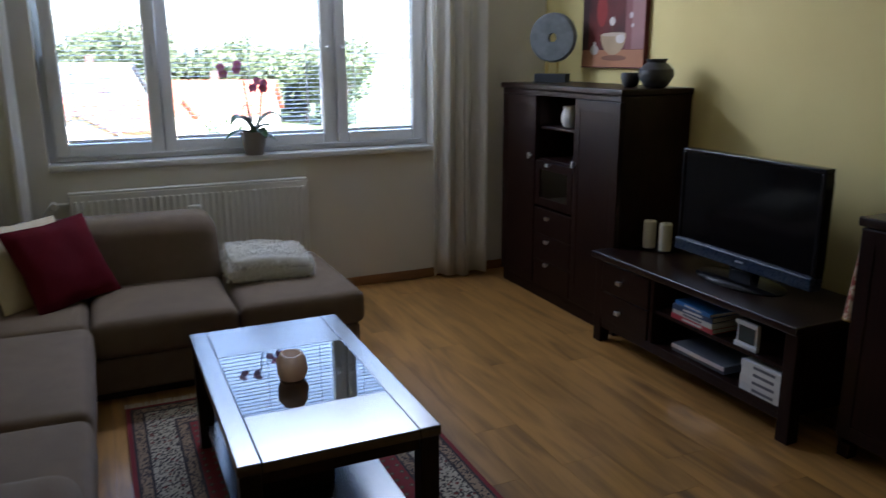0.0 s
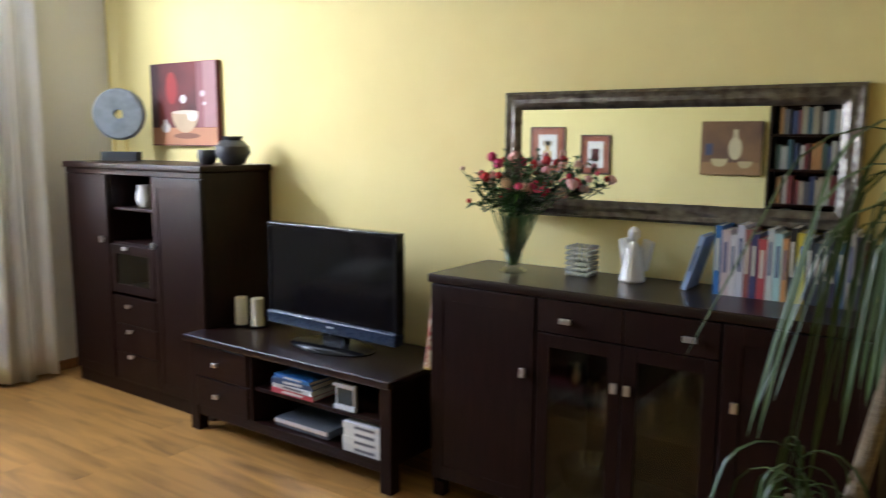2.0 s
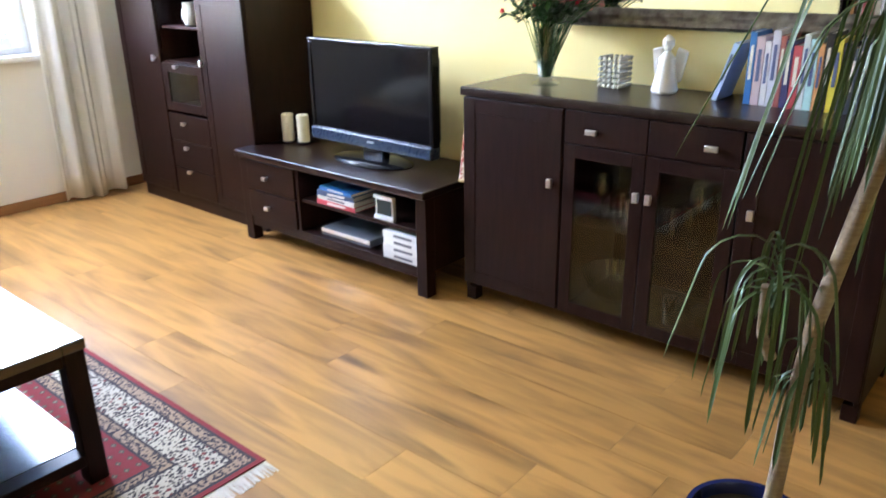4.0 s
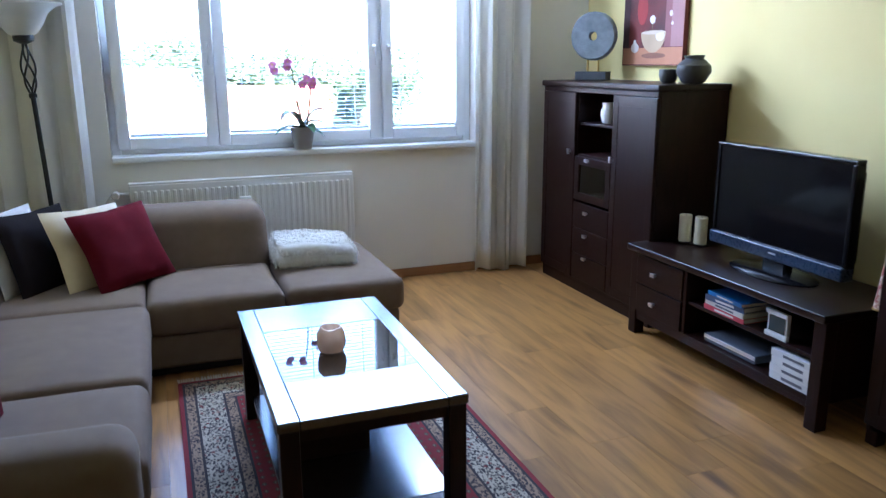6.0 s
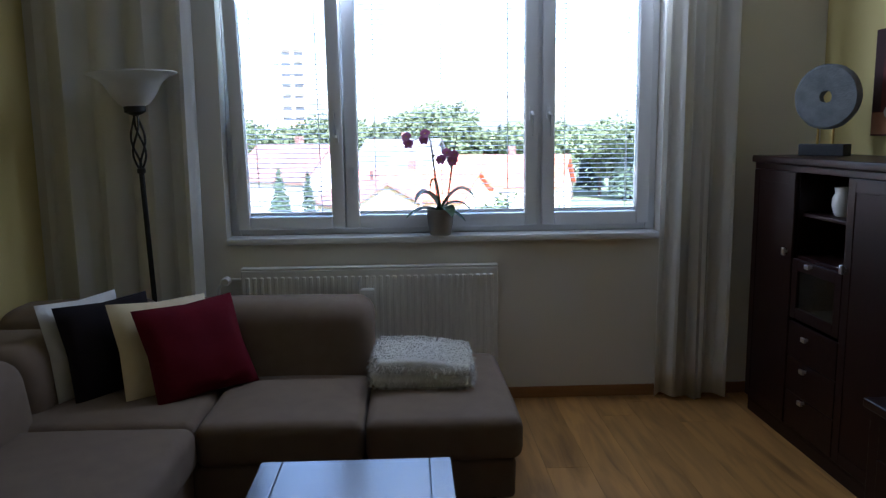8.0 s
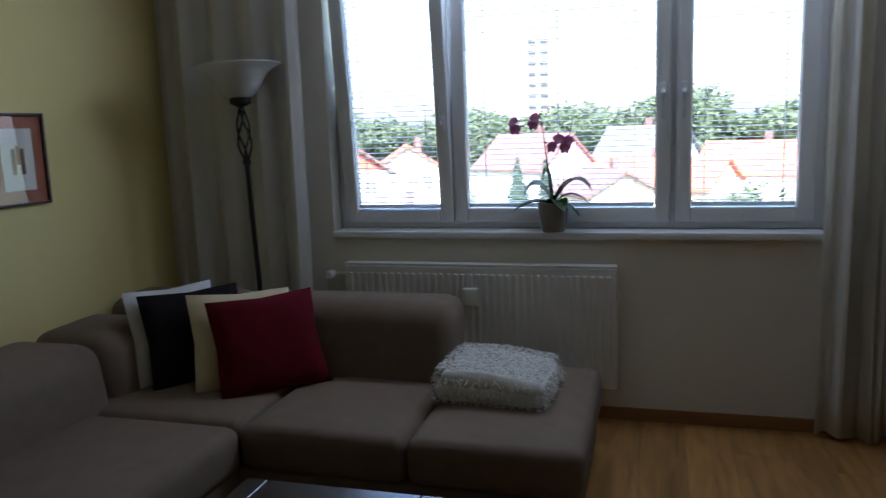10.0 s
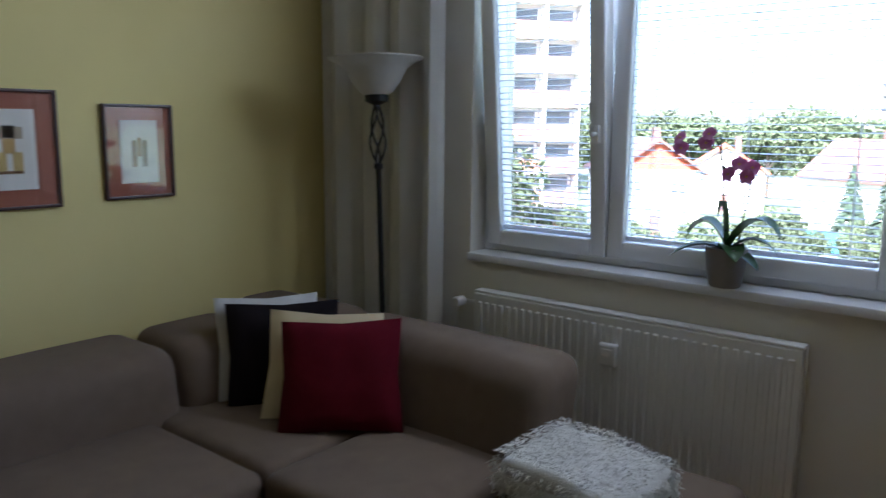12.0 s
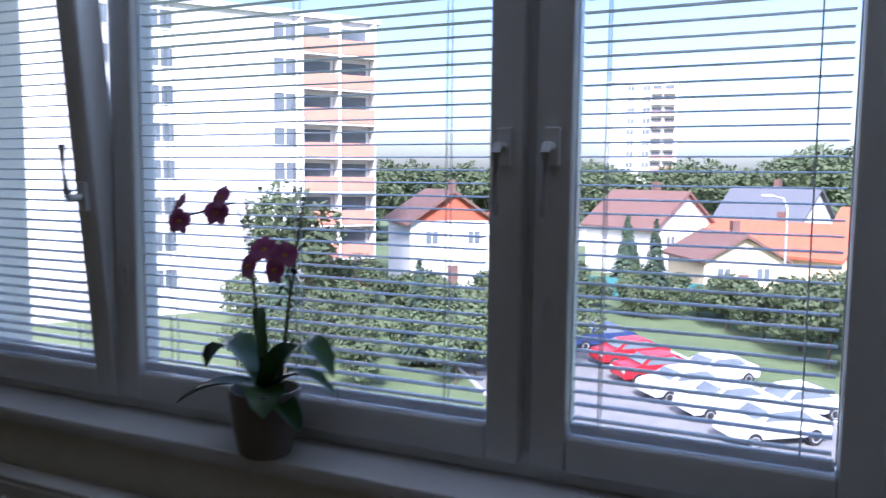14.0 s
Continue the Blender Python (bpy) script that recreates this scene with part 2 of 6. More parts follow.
# ---- mesh helpers ----
def bm_box(x0, x1, y0, y1, z0, z1, r=0.0, seg=2, bm=None):
    own = bmesh.new()
    bmesh.ops.create_cube(own, size=1)
    for v in own.verts:
        v.co = (x0 + (v.co.x + 0.5) * (x1 - x0), y0 + (v.co.y + 0.5) * (y1 - y0), z0 + (v.co.z + 0.5) * (z1 - z0))
    if r:
        bmesh.ops.bevel(own, geom=own.edges[:], offset=r, segments=seg, affect="EDGES", profile=0.5)
    if bm is None:
        return own
    return join(bm, own)


def join(bm, other, m=None):
    me = bpy.data.meshes.new("tmp")
    if m is not None:
        bmesh.ops.transform(other, matrix=m, verts=other.verts[:])
    other.to_mesh(me)
    other.free()
    bm.from_mesh(me)
    bpy.data.meshes.remove(me)
    return bm


def bm_lathe(profile, n=24, cap=True):
    bm = bmesh.new()
    rings = [[bm.verts.new((r * math.cos(2 * math.pi * i / n), r * math.sin(2 * math.pi * i / n), z)) for i in range(n)] for r, z in profile]
    for a, b in zip(rings, rings[1:]):
        for i in range(n):
            bm.faces.new((a[i], a[(i + 1) % n], b[(i + 1) % n], b[i]))
    if cap:
        bm.faces.new(rings[0][::-1])
        bm.faces.new(rings[-1])
    return bm


def bm_tube(points, radius, n=8, taper=1.0):
    bm = bmesh.new()
    pts = [Vector(p) for p in points]
    rings = []
    for i, p in enumerate(pts):
        d = (pts[min(i + 1, len(pts) - 1)] - pts[max(i - 1, 0)]).normalized()
        q = d.to_track_quat("Z", "Y")
        r = radius * (1 + (taper - 1) * i / (len(pts) - 1))
        rings.append([bm.verts.new(p + q @ Vector((r * math.cos(2 * math.pi * k / n), r * math.sin(2 * math.pi * k / n), 0))) for k in range(n)])
    for a, b in zip(rings, rings[1:]):
        for k in range(n):
            bm.faces.new((a[k], a[(k + 1) % n], b[(k + 1) % n], b[k]))
    bm.faces.new(rings[0][::-1])
    bm.faces.new(rings[-1])
    return bm


def keep_flat(me):
    """Large flat faces keep their true normals: their edges against much smaller bevel faces are sharp."""
    me.update()
    sharp = me.attributes.get("sharp_edge") or me.attributes.new("sharp_edge", "BOOLEAN", "EDGE")
    pairs = {}
    for p in me.polygons:
        for k in p.edge_keys:
            pairs.setdefault(k, []).append(p)
    for e in me.edges:
        ps = pairs[e.key]
        if len(ps) == 2:
            a, b = ps[0].area, ps[1].area
            if max(a, b) > 9 * min(a, b) and ps[0].normal.dot(ps[1].normal) < 0.992:
                sharp.data[e.index].value = True


def mesh_of(name, bm, material, smooth=False):
    bmesh.ops.recalc_face_normals(bm, faces=bm.faces[:])
    me = bpy.data.meshes.new(name)
    bm.to_mesh(me)
    bm.free()
    me.materials.append(material)
    if smooth:
        for p in me.polygons:
            p.use_smooth = True
        me.set_sharp_from_angle(angle=radians(38))
        keep_flat(me)
    return me


def part(name, bm, material, parent, label="", smooth=True, m=None):
    ob = new(name, mesh_of(name, bm, material, smooth))
    ob.parent = parent
    if m is not None:
        ob.matrix_local = m
    if label:
        ob["label"] = label
    return ob


def thing(name, x, y, z, label, category, rz=0.0, group=""):
    ob = new(name)
    ob.empty_display_size = 0.1
    ob.matrix_world = pose(x, y, z, 0, 0, rz)
    return tagged(ob, label, category, group)


def single(name, bm, material, label, category, smooth=True, kind="", m=None, group=""):
    ob = new(name, mesh_of(name, bm, material, smooth))
    if m is not None:
        ob.matrix_world = m
    return tagged(ob, label, category, group, kind)


# ---- the room ----
XL, XR, YS, YW, ZC = -0.30, 3.83, -2.1, 5.16, 2.60
WX0, WX1, WZ0, WZ1, WD = 0.655, 2.975, 0.916, 2.376, 0.32


def structure(name, boxes, material, label, category="wall", r=0.0):
    bm = bmesh.new()
    for b in boxes:
        bm_box(*b, r=r, bm=bm)
    return single(name, bm, material, label, category, smooth=False, kind="structure")


structure("wall_west", [(XL - 0.2, XL, YS - 0.2, YW + WD, 0, ZC)], M["yellow"], "yellow painted wall behind the corner sofa")
structure("wall_east", [(XR, XR + 0.2, 0.50, YW + WD, 0, ZC), (XR, XR + 0.2, YS - 0.2, -0.42, 0, ZC), (XR, XR + 0.2, -0.42, 0.50, 2.05, ZC)], M["yellow"], "yellow painted wall behind the dark furniture")
structure("wall_north", [(XL, WX0, YW, YW + WD, 0, ZC), (WX1, XR, YW, YW + WD, 0, ZC), (WX0, WX1, YW, YW + WD, 0, WZ0 - 0.035), (WX0, WX1, YW, YW + WD, WZ1, ZC)], M["white_wall"], "white plaster wall around the wide window")
structure("wall_south", [(XL, XR, YS - 0.2, YS, 0, ZC)], M["yellow"], "plain yellow wall closing the room")
structure("ceiling", [(XL - 0.2, XR + 0.2, YS - 0.2, YW + WD, ZC, ZC + 0.2)], M["ceiling"], "plain white ceiling", "ceiling")
floor = structure("floor", [(XL - 0.2, XR + 0.2, YS - 0.2, YW + WD, -0.2, -0.012)], M["joint"], "brown oak laminate floor in long planks", "floor")
structure("baseboard", [(XL, XR, YW - 0.014, YW, 0, 0.062)], M["base_wood"], "brown wooden baseboard under the window", "baseboard", r=0.003)
structure("baseboard", [(XR - 0.014, XR, 0.62, YW - 0.014, 0, 0.062)], M["base_wood"], "brown wooden baseboard along the yellow wall", "baseboard", r=0.003)
structure("baseboard", [(XL, XL + 0.014, YS, YW - 0.014, 0, 0.062)], M["base_wood"], "brown wooden baseboard along the sofa wall", "baseboard", r=0.003)
door = thing("door_1", XR, 0.04, 0, "white painted interior door in the yellow wall", "door")
door["kind"] = "structure"
part("door_leaf", bm_box(0.03, 0.07, -0.42, 0.42, 0.005, 2.02, 0.003), M["door_white"], door)
part("door_frame", join(bm_box(-0.02, 0.2, 0.42, 0.545, 0, 2.05, 0.004), join(bm_box(-0.02, 0.2, -0.52, -0.42, 0, 2.05, 0.004), bm_box(-0.02, 0.2, -0.52, 0.545, 2.02, 2.12, 0.004))), M["door_white"], door)
part("door_handle", join(bm_tube([(0.03, -0.34, 1.05), (-0.02, -0.34, 1.05), (-0.025, -0.30, 1.05), (-0.025, -0.22, 1.05)], 0.009), bm_box(0.022, 0.03, -0.37, -0.31, 0.93, 1.12, 0.003)), M["steel"], door, "steel lever handle")

# ---- window ----
sill = single("window_sill", bm_box(WX0 + 0.004, WX1 - 0.004, YW - 0.033, YW + 0.14, WZ0 - 0.035, WZ0, 0.006), M["sill"], "white window sill with a rounded front edge", "window sill", kind="structure")
win = thing("window_1", 0, YW + 0.125, WZ0, "wide white plastic window in three sashes, one tilted open", "window")
win["kind"] = "structure"
GY = 0.0


def bars(x0, x1, z0, z1, y0, y1, w, r=0.006):
    bm = bm_box(x0, x0 + w, y0, y1, z0, z1, r)
    bm_box(x1 - w, x1, y0, y1, z0, z1, r, bm=bm)
    bm_box(x0 + w, x1 - w, y0, y1, z0, z0 + w, r, bm=bm)
    bm_box(x0 + w, x1 - w, y0, y1, z1 - w, z1, r, bm=bm)
    return bm


HT = WZ1 - WZ0
fr = bars(WX0, WX1, 0.0, HT, -0.02, 0.06, 0.055)
for xm in (1.280, 2.332):
    bm_box(xm - 0.035, xm + 0.035, -0.02, 0.06, 0.05, HT - 0.05, 0.005, bm=fr)
part("window_frame", fr, M["pvc"], win)


def handle_mesh():
    bm = bm_box(-0.014, 0.014, -0.012, 0, -0.035, 0.035, 0.003)
    join(bm, bm_tube([(0, -0.01, 0.0), (0, -0.045, 0.0), (0, -0.05, -0.012), (0, -0.05, -0.125)], 0.0085))
    return bm


def sash(x0, x1, tilt, handle_x, handle_up):
    """A sash with its pane, blind and handle; the thing's own axis lies at the bottom edge."""
    z0, z1, w = 0.035, HT - 0.035, 0.068
    s = part("sash", bars(x0, x1, 0, z1 - z0, -0.045, 0.03, w, 0.008), M["pvc"], win, m=pose(0, -0.005, z0, tilt))
    g = part("pane", bm_box(x0 + w - 0.008, x1 - w + 0.008, 0.012, 0.016, w - 0.008, z1 - z0 - w + 0.008), M["glass"], s, smooth=False)
    g.visible_shadow = False
    a, b = x0 + w + 0.004, x1 - w - 0.004
    lo, hi = w + 0.035, z1 - z0 - w - 0.03
    part("blind_rail", join(bm_box(a, b, -0.030, -0.006, w + 0.004, w + 0.024, 0.005), bm_box(a, b, -0.036, -0.004, hi, hi + 0.03, 0.004)), M["slat"], s, "white blind rails")
    cords = bmesh.new()
    wide = b - a
    for f in ((0.12, 0.88) if wide < 0.7 else (0.1, 0.5, 0.9)):
        for yy in (-0.029, -0.007):
            bm_box(a + f * wide - 0.0012, a + f * wide + 0.0012, yy - 0.0006, yy + 0.0006, lo - 0.02, hi, bm=cords)
    part("blind_cords", cords, M["slat"], s, smooth=False)
    for xx in (x0 + w + 0.001, x1 - w - 0.004):
        part("guide", bm_box(xx, xx + 0.003, -0.02, -0.016, lo - 0.02, hi), M["slat"], s, smooth=False)
    bm = bmesh.new()
    prof = [(-0.0125, -0.0012), (-0.006, 0.0006), (0.0, 0.0012), (0.006, 0.0006), (0.0125, -0.0012)]
    top = [[bm.verts.new((xx, yy, zz + 0.0003)) for yy, zz in prof] for xx in (a + 0.006, b - 0.006)]
    bot = [[bm.verts.new((xx, yy, zz - 0.0003)) for yy, zz in prof] for xx in (a + 0.006, b - 0.006)]
    for i in range(4):
        bm.faces.new((top[0][i], top[1][i], top[1][i + 1], top[0][i + 1]))
        bm.faces.new((bot[0][i], bot[0][i + 1], bot[1][i + 1], bot[1][i]))
    for i in (0, 4):
        bm.faces.new((top[0][i], top[1][i], bot[1][i], bot[0][i]))
    me = mesh_of("slat", bm, M["slat"])
    k = int((hi - lo) / 0.0255)
    for i in range(k):
        ob = new("slat", me)
        ob.parent = s
        ob.matrix_local = pose(0, -0.018, lo + i * 0.0255, 1.5 + 1.2 * math.sin(i * 2.1), 0, 0.12 * math.sin(i * 1.7))
    h = part("handle", handle_mesh(), M["pvc"], s, "white window handle", m=pose(handle_x, -0.045, 0.50 if handle_up else 0.605, 0, 180 if handle_up else 0, 0))
    part("cord_loop", bm_tube([(x0 + 0.035 + 0.012 * math.cos(q * 0.63), -0.048, 0.30 + 0.035 * math.sin(q * 0.63)) for q in range(11)], 0.0016, 5), M["slat"], s)
    return s


sash(0.697, 1.277, 5.2, 1.243, True)
sash(1.283, 2.320, 0, 2.286, False)
sash(2.344, 2.932, 0, 2.378, False)

# ---- radiator ----
rad = thing("radiator", 0.735, YW - 0.012, 0.17, "white panel radiator with a valve and a heat meter", "radiator")
RL, RH = 1.352, 0.582
bm = bm_box(0, RL, -0.066, -0.052, 0, RH, 0.006)
n = 36
for i in range(n):
    xx = 0.035 + i * (RL - 0.07) / (n - 1)
    part("rib", bm_box(xx - 0.011, xx + 0.011, -0.073, -0.06, 0.035, RH - 0.035, 0.005, 1), M["radiator"], rad)
part("panel", bm, M["radiator"], rad)
part("back_panel", bm_box(0, RL, -0.014, -0.002, 0, RH, 0.005), M["radiator"], rad)
part("top_grille", bm_box(0.0, RL, -0.064, -0.004, RH, RH + 0.012, 0.004), M["radiator"], rad)
part("pipe", bm_tube([(0.0, -0.04, RH - 0.05), (-0.06, -0.04, RH - 0.05), (-0.10, -0.04, RH - 0.06), (-0.13, -0.02, RH - 0.1), (-0.135, -0.02, 0.1), (-0.135, -0.02, -0.168)], 0.009), M["radiator"], rad)
part("valve", join(bm_lathe([(0.012, 0), (0.022, 0.004), (0.023, 0.05), (0.018, 0.058)], 16), bmesh.new()), M["white_cer"], rad, "white valve head", m=pose(-0.075, -0.045, RH - 0.05, 90, 0, 0))
part("heat_meter", join(bm_box(0.625, 0.70, -0.105, -0.073, RH - 0.19, RH - 0.10, 0.01), bm_box(0.64, 0.685, -0.108, -0.104, RH - 0.15, RH - 0.12, 0.002)), M["radiator"], rad, "small grey-white heat meter")


# ---- curtains ----
def curtain(name, x0, x1, y, z0, z1, folds, seed, label):
    rnd = random.Random(seed)
    bm, nx, nz = bmesh.new(), folds * 10, 14
    ph = [rnd.uniform(0, 6.28) for _ in range(4)]
    grid = []
    for j in range(nz + 1):
        v = j / nz
        row = []
        for i in range(nx + 1):
            u = i / nx
            a = u * folds * 2 * math.pi
            amp = 0.034 + 0.012 * math.sin(a * 0.31 + ph[0])
            yy = y + amp * math.sin(a + 0.35 * math.sin(a * 0.5 + ph[1]) + 0.25 * (1 - v)) + 0.012 * math.sin(a * 2.3 + ph[2]) * (0.4 + 0.6 * (1 - v))
            xx = x0 + u * (x1 - x0) + 0.012 * math.sin(a * 0.5 + ph[3] + 1.5 * v) * (1 - v)
            row.append(bm.verts.new((xx, yy, z0 + v * (z1 - z0) + (0.012 * math.sin(a * 0.5) if j == 0 else 0))))
        grid.append(row)
    for a, b in zip(grid, grid[1:]):
        for i in range(nx):
            bm.faces.new((a[i], a[i + 1], b[i + 1], b[i]))
    ob = single(name, bm, M["curtain"], label, "curtain")
    s = ob.modifiers.new("thick", "SOLIDIFY")
    s.thickness = 0.0025
    return ob


curtain("curtain", 2.955, 3.34, 5.075, 0.012, 2.5, 3, 3, "cream full-length curtain gathered beside the tall cabinet")
curtain("curtain", -0.22, 0.555, 5.085, 0.012, 2.5, 4, 8, "cream full-length curtain gathered behind the floor lamp")
rod = thing("curtain_rod", 1.8, 5.08, 2.5, "slim white curtain rail under the ceiling", "curtain rail")
part("rail", bm_box(-2.08, 2.0, -0.015, 0.015, 0, 0.02, 0.003), M["pvc"], rod)
for xx in (-2.0, 0, 1.95):
    part("bracket", bm_box(xx - 0.01, xx + 0.01, -0.01, 0.01, 0.02, 0.10, 0.002), M["pvc"], rod)


# ---- corner sofa ----
def soft(x0, x1, y0, y1, z0, z1, r, puff=0.0, nx=10, seed=0):
    """An upholstered block: rounded box with a slightly domed top and wavering faces."""
    bm = bm_box(x0, x1, y0, y1, z0, z1, r, 4)
    bmesh.ops.subdivide_edges(bm, edges=[e for e in bm.edges if e.calc_length() > 0.12], cuts=5, use_grid_fill=True)
    cx, cy = (x0 + x1) / 2, (y0 + y1) / 2
    for v in bm.verts:
        u, w = (v.co.x - cx) / (x1 - x0) * 2, (v.co.y - cy) / (y1 - y0) * 2
        t = max(0.0, (v.co.z - z0) / (z1 - z0))
        v.co.z += puff * max(0, 1 - u * u) * max(0, 1 - w * w) * t
        v.co += noise.noise_vector(v.co * 3 + Vector((seed, 0, 0))) * 0.006
    return bm


sofa = thing("corner_sofa", 0, 0, 0, "beige woven corner sofa with rounded back cushions", "sofa")
S = M["sofa"]
SY0, SY1, ST = 3.855, 4.80, 0.378
part("base", join(soft(-0.24, 0.79, 2.12, SY1, 0.05, 0.215, 0.02), soft(0.78, 2.02, SY0 + 0.02, SY1 - 0.04, 0.05, 0.215, 0.02)), S, sofa)
# near-black boxes put in for the shade of the gap below the base
part("plinth", join(bm_box(-0.2, 0.72, 2.18, SY1 - 0.05, 0.0, 0.055), bm_box(0.72, 1.95, SY0 + 0.08, SY1 - 0.1, 0, 0.055)), M["sofa_gap_shade"], sofa, "dark fill for the shaded gap under the sofa")
part("seat_cushion", soft(1.442, 2.045, SY0, SY1 - 0.02, 0.208, ST, 0.045, 0.018, seed=1), S, sofa)
part("seat_cushion", soft(0.802, 1.438, SY0, 4.55, 0.208, ST, 0.045, 0.018, seed=2), S, sofa)
part("seat_cushion", soft(-0.02, 0.798, 3.885, 4.55, 0.208, ST, 0.045, 0.015, seed=3), S, sofa)
part("seat_cushion", soft(0.08, 0.815, 2.955, 3.88, 0.208, ST + 0.004, 0.045, 0.018, seed=4), S, sofa)
part("seat_cushion", soft(0.08, 0.815, 2.36, 2.95, 0.208, ST + 0.002, 0.045, 0.018, seed=5), S, sofa)


def backrest(x0, x1, y0, y1, seed, axis):
    bm = soft(x0, x1, y0, y1, 0.225, 0.69 if axis == "y" else 0.632, 0.085, 0.012, seed=seed)
    for v in bm.verts:
        t = max(0, v.co.z - 0.34)
        if axis == "y":
            v.co.y += 0.16 * t
        else:
            v.co.x -= 0.16 * t
    return bm


part("back_cushion", backrest(0.44, 1.452, 4.43, SY1 - 0.05, 6, "y"), S, sofa)
part("back_cushion", backrest(-0.235, 0.435, 4.42, SY1 - 0.05, 7, "y"), S, sofa)
part("back_cushion", backrest(-0.225, 0.19, 4.015, 4.46, 8, "x"), S, sofa)
part("back_cushion", backrest(-0.225, 0.19, 3.185, 4.01, 9, "x"), S, sofa)
part("back_cushion", backrest(-0.225, 0.19, 2.36, 3.18, 10, "x"), S, sofa)
part("armrest", soft(-0.24, 0.80, 2.12, 2.35, 0.05, 0.53, 0.07, 0.01, seed=11), S, sofa)


def cushion_mesh(w, h, t, seed=0):
    bm, n = bmesh.new(), 14
    sides = []
    for s in (1, -1):
        g = []
        for j in range(n + 1):
            row = []
            for i in range(n + 1):
                u, v = 2 * i / n - 1, 2 * j / n - 1
                f = max(0, (1 - abs(u) ** 2.6) * (1 - abs(v) ** 2.6)) ** 0.5
                pin = 1 - 0.07 * (1 - abs(u)) * abs(v) ** 2 - 0.0
                pin2 = 1 - 0.07 * (1 - abs(v)) * abs(u) ** 2
                d = 0.012 * noise.noise(Vector((u * 2.2 + seed, v * 2.2, s)))
                row.append(bm.verts.new((u * w / 2 * pin2, s * (t / 2 * f + d * f), v * h / 2 * pin)))
            g.append(row)
        for a, b in zip(g, g[1:]):
            for i in range(n):
                bm.faces.new((a[i], a[i + 1], b[i + 1], b[i]))
        sides.append(g)
    bmesh.ops.remove_doubles(bm, verts=bm.verts[:], dist=0.0005)
    return bm


def cushion(x, y, z, rx, ry, rz, material, label, w=0.42, h=0.40, t=0.15, seed=0):
    return single("throw_pillow", cushion_mesh(w, h, t, seed), material, label, "cushion", m=pose(x, y, z, rx, ry, rz), group="throw pillows on the sofa")


cushion(0.71, 4.305, 0.565, -29, -2, 40, M["red_cloth"], "dark red square throw pillow leaning on the sofa back", 0.45, 0.42, 0.13, seed=1)
cushion(0.575, 4.345, 0.567, -27, 2, 41, M["cream_cloth"], "shiny cream satin throw pillow with crinkled edges", 0.44, 0.42, 0.08, seed=2)
cushion(0.345, 4.345, 0.565, -18, 1, 56, M["black_cloth"], "black-brown throw pillow in the sofa corner", 0.45, 0.42, 0.11, seed=3)
cushion(0.235, 4.36, 0.572, -15, 2, 66, M["pale_cloth"], "pale silver satin throw pillow in the sofa corner", 0.43, 0.42, 0.08, seed=4)
cushion(0.29, 2.65, 0.56, -16, 4, 78, M["red_cloth"], "dark red square throw pillow near the armrest", 0.42, 0.40, seed=5)
cushion(0.19, 2.56, 0.57, -13, -4, 84, M["black_cloth"], "black-brown throw pillow near the armrest", 0.42, 0.40, 0.11, seed=6)

# folded throw
throw = thing("folded_throw", 1.672, 4.385, 0.39, "white shaggy wool throw folded on the sofa end", "blanket", rz=-3)
rnd = random.Random(4)
bm = bmesh.new()
for k, (w, d, z0, z1) in enumerate([(0.43, 0.39, 0.0, 0.07), (0.415, 0.375, 0.045, 0.12)]):
    join(bm, soft(-w / 2 + 0.012 * k, w / 2, -d / 2, d / 2 - 0.012 * k, z0, z1, 0.034, 0.012, seed=20 + k))
for v in bm.verts:
    v.co += noise.noise_vector(v.co * 22) * 0.007
    v.co.z -= 0.03 * max(0.0, v.co.x / 0.2) * v.co.z / 0.125
part("folds", bm, M["wool"], throw)


def tuft_at(bm, p, nrm, ln):
    """A limp curled lock of wool: a narrow three-sided strip that bends down."""
    side = nrm.cross(Vector((rnd.uniform(-1, 1), rnd.uniform(-1, 1), 1))).normalized() * 0.0026
    curl = Vector((rnd.uniform(-1, 1), rnd.uniform(-1, 1), -0.7)) * ln * 0.55
    rows = []
    for u in (0.0, 0.5, 1.0):
        c = p + nrm * ln * u * (1 - 0.35 * u) + curl * u * u
        c.z = max(c.z, 0.003)
        k = 1.0 - 0.75 * u
        rows.append([bm.verts.new(c - side * k), bm.verts.new(c + side * k), bm.verts.new(c + nrm * 0.0022 * k)])
    for a, b in zip(rows, rows[1:]):
        for i in range(3):
            bm.faces.new((a[i], a[(i + 1) % 3], b[(i + 1) % 3], b[i]))


tuft = bmesh.new()
for i in range(5200):
    if rnd.random() < 0.6:
        x = rnd.uniform(-0.205, 0.205)
        p = Vector((x, rnd.uniform(-0.185, 0.18), 0.134 - 0.03 * max(0.0, x / 0.2)))
        nrm = Vector((rnd.uniform(-1, 1), rnd.uniform(-1, 1), 0.22)).normalized()
        tuft_at(tuft, p, nrm, rnd.uniform(0.010, 0.022))
    else:
        sx, sy = rnd.choice((-1, 1)), rnd.choice((-1, 1))
        if rnd.random() < 0.5:
            p, nrm = Vector((sx * 0.21, rnd.uniform(-0.18, 0.18), rnd.uniform(0.0, 0.115 if sx < 0 else 0.09))), Vector((sx, 0, 0))
        else:
            p, nrm = Vector((rnd.uniform(-0.2, 0.2), sy * 0.19, rnd.uniform(0.0, 0.105))), Vector((0, sy, 0))
        nrm = (nrm + Vector((rnd.uniform(-.7, .7), rnd.uniform(-.7, .7), -0.4))).normalized()
        tuft_at(tuft, p, nrm, rnd.uniform(0.012, 0.028))
t = part("shag", tuft, M["wool"], throw, "loose curly wool tufts")
t["kind"] = "stuff"

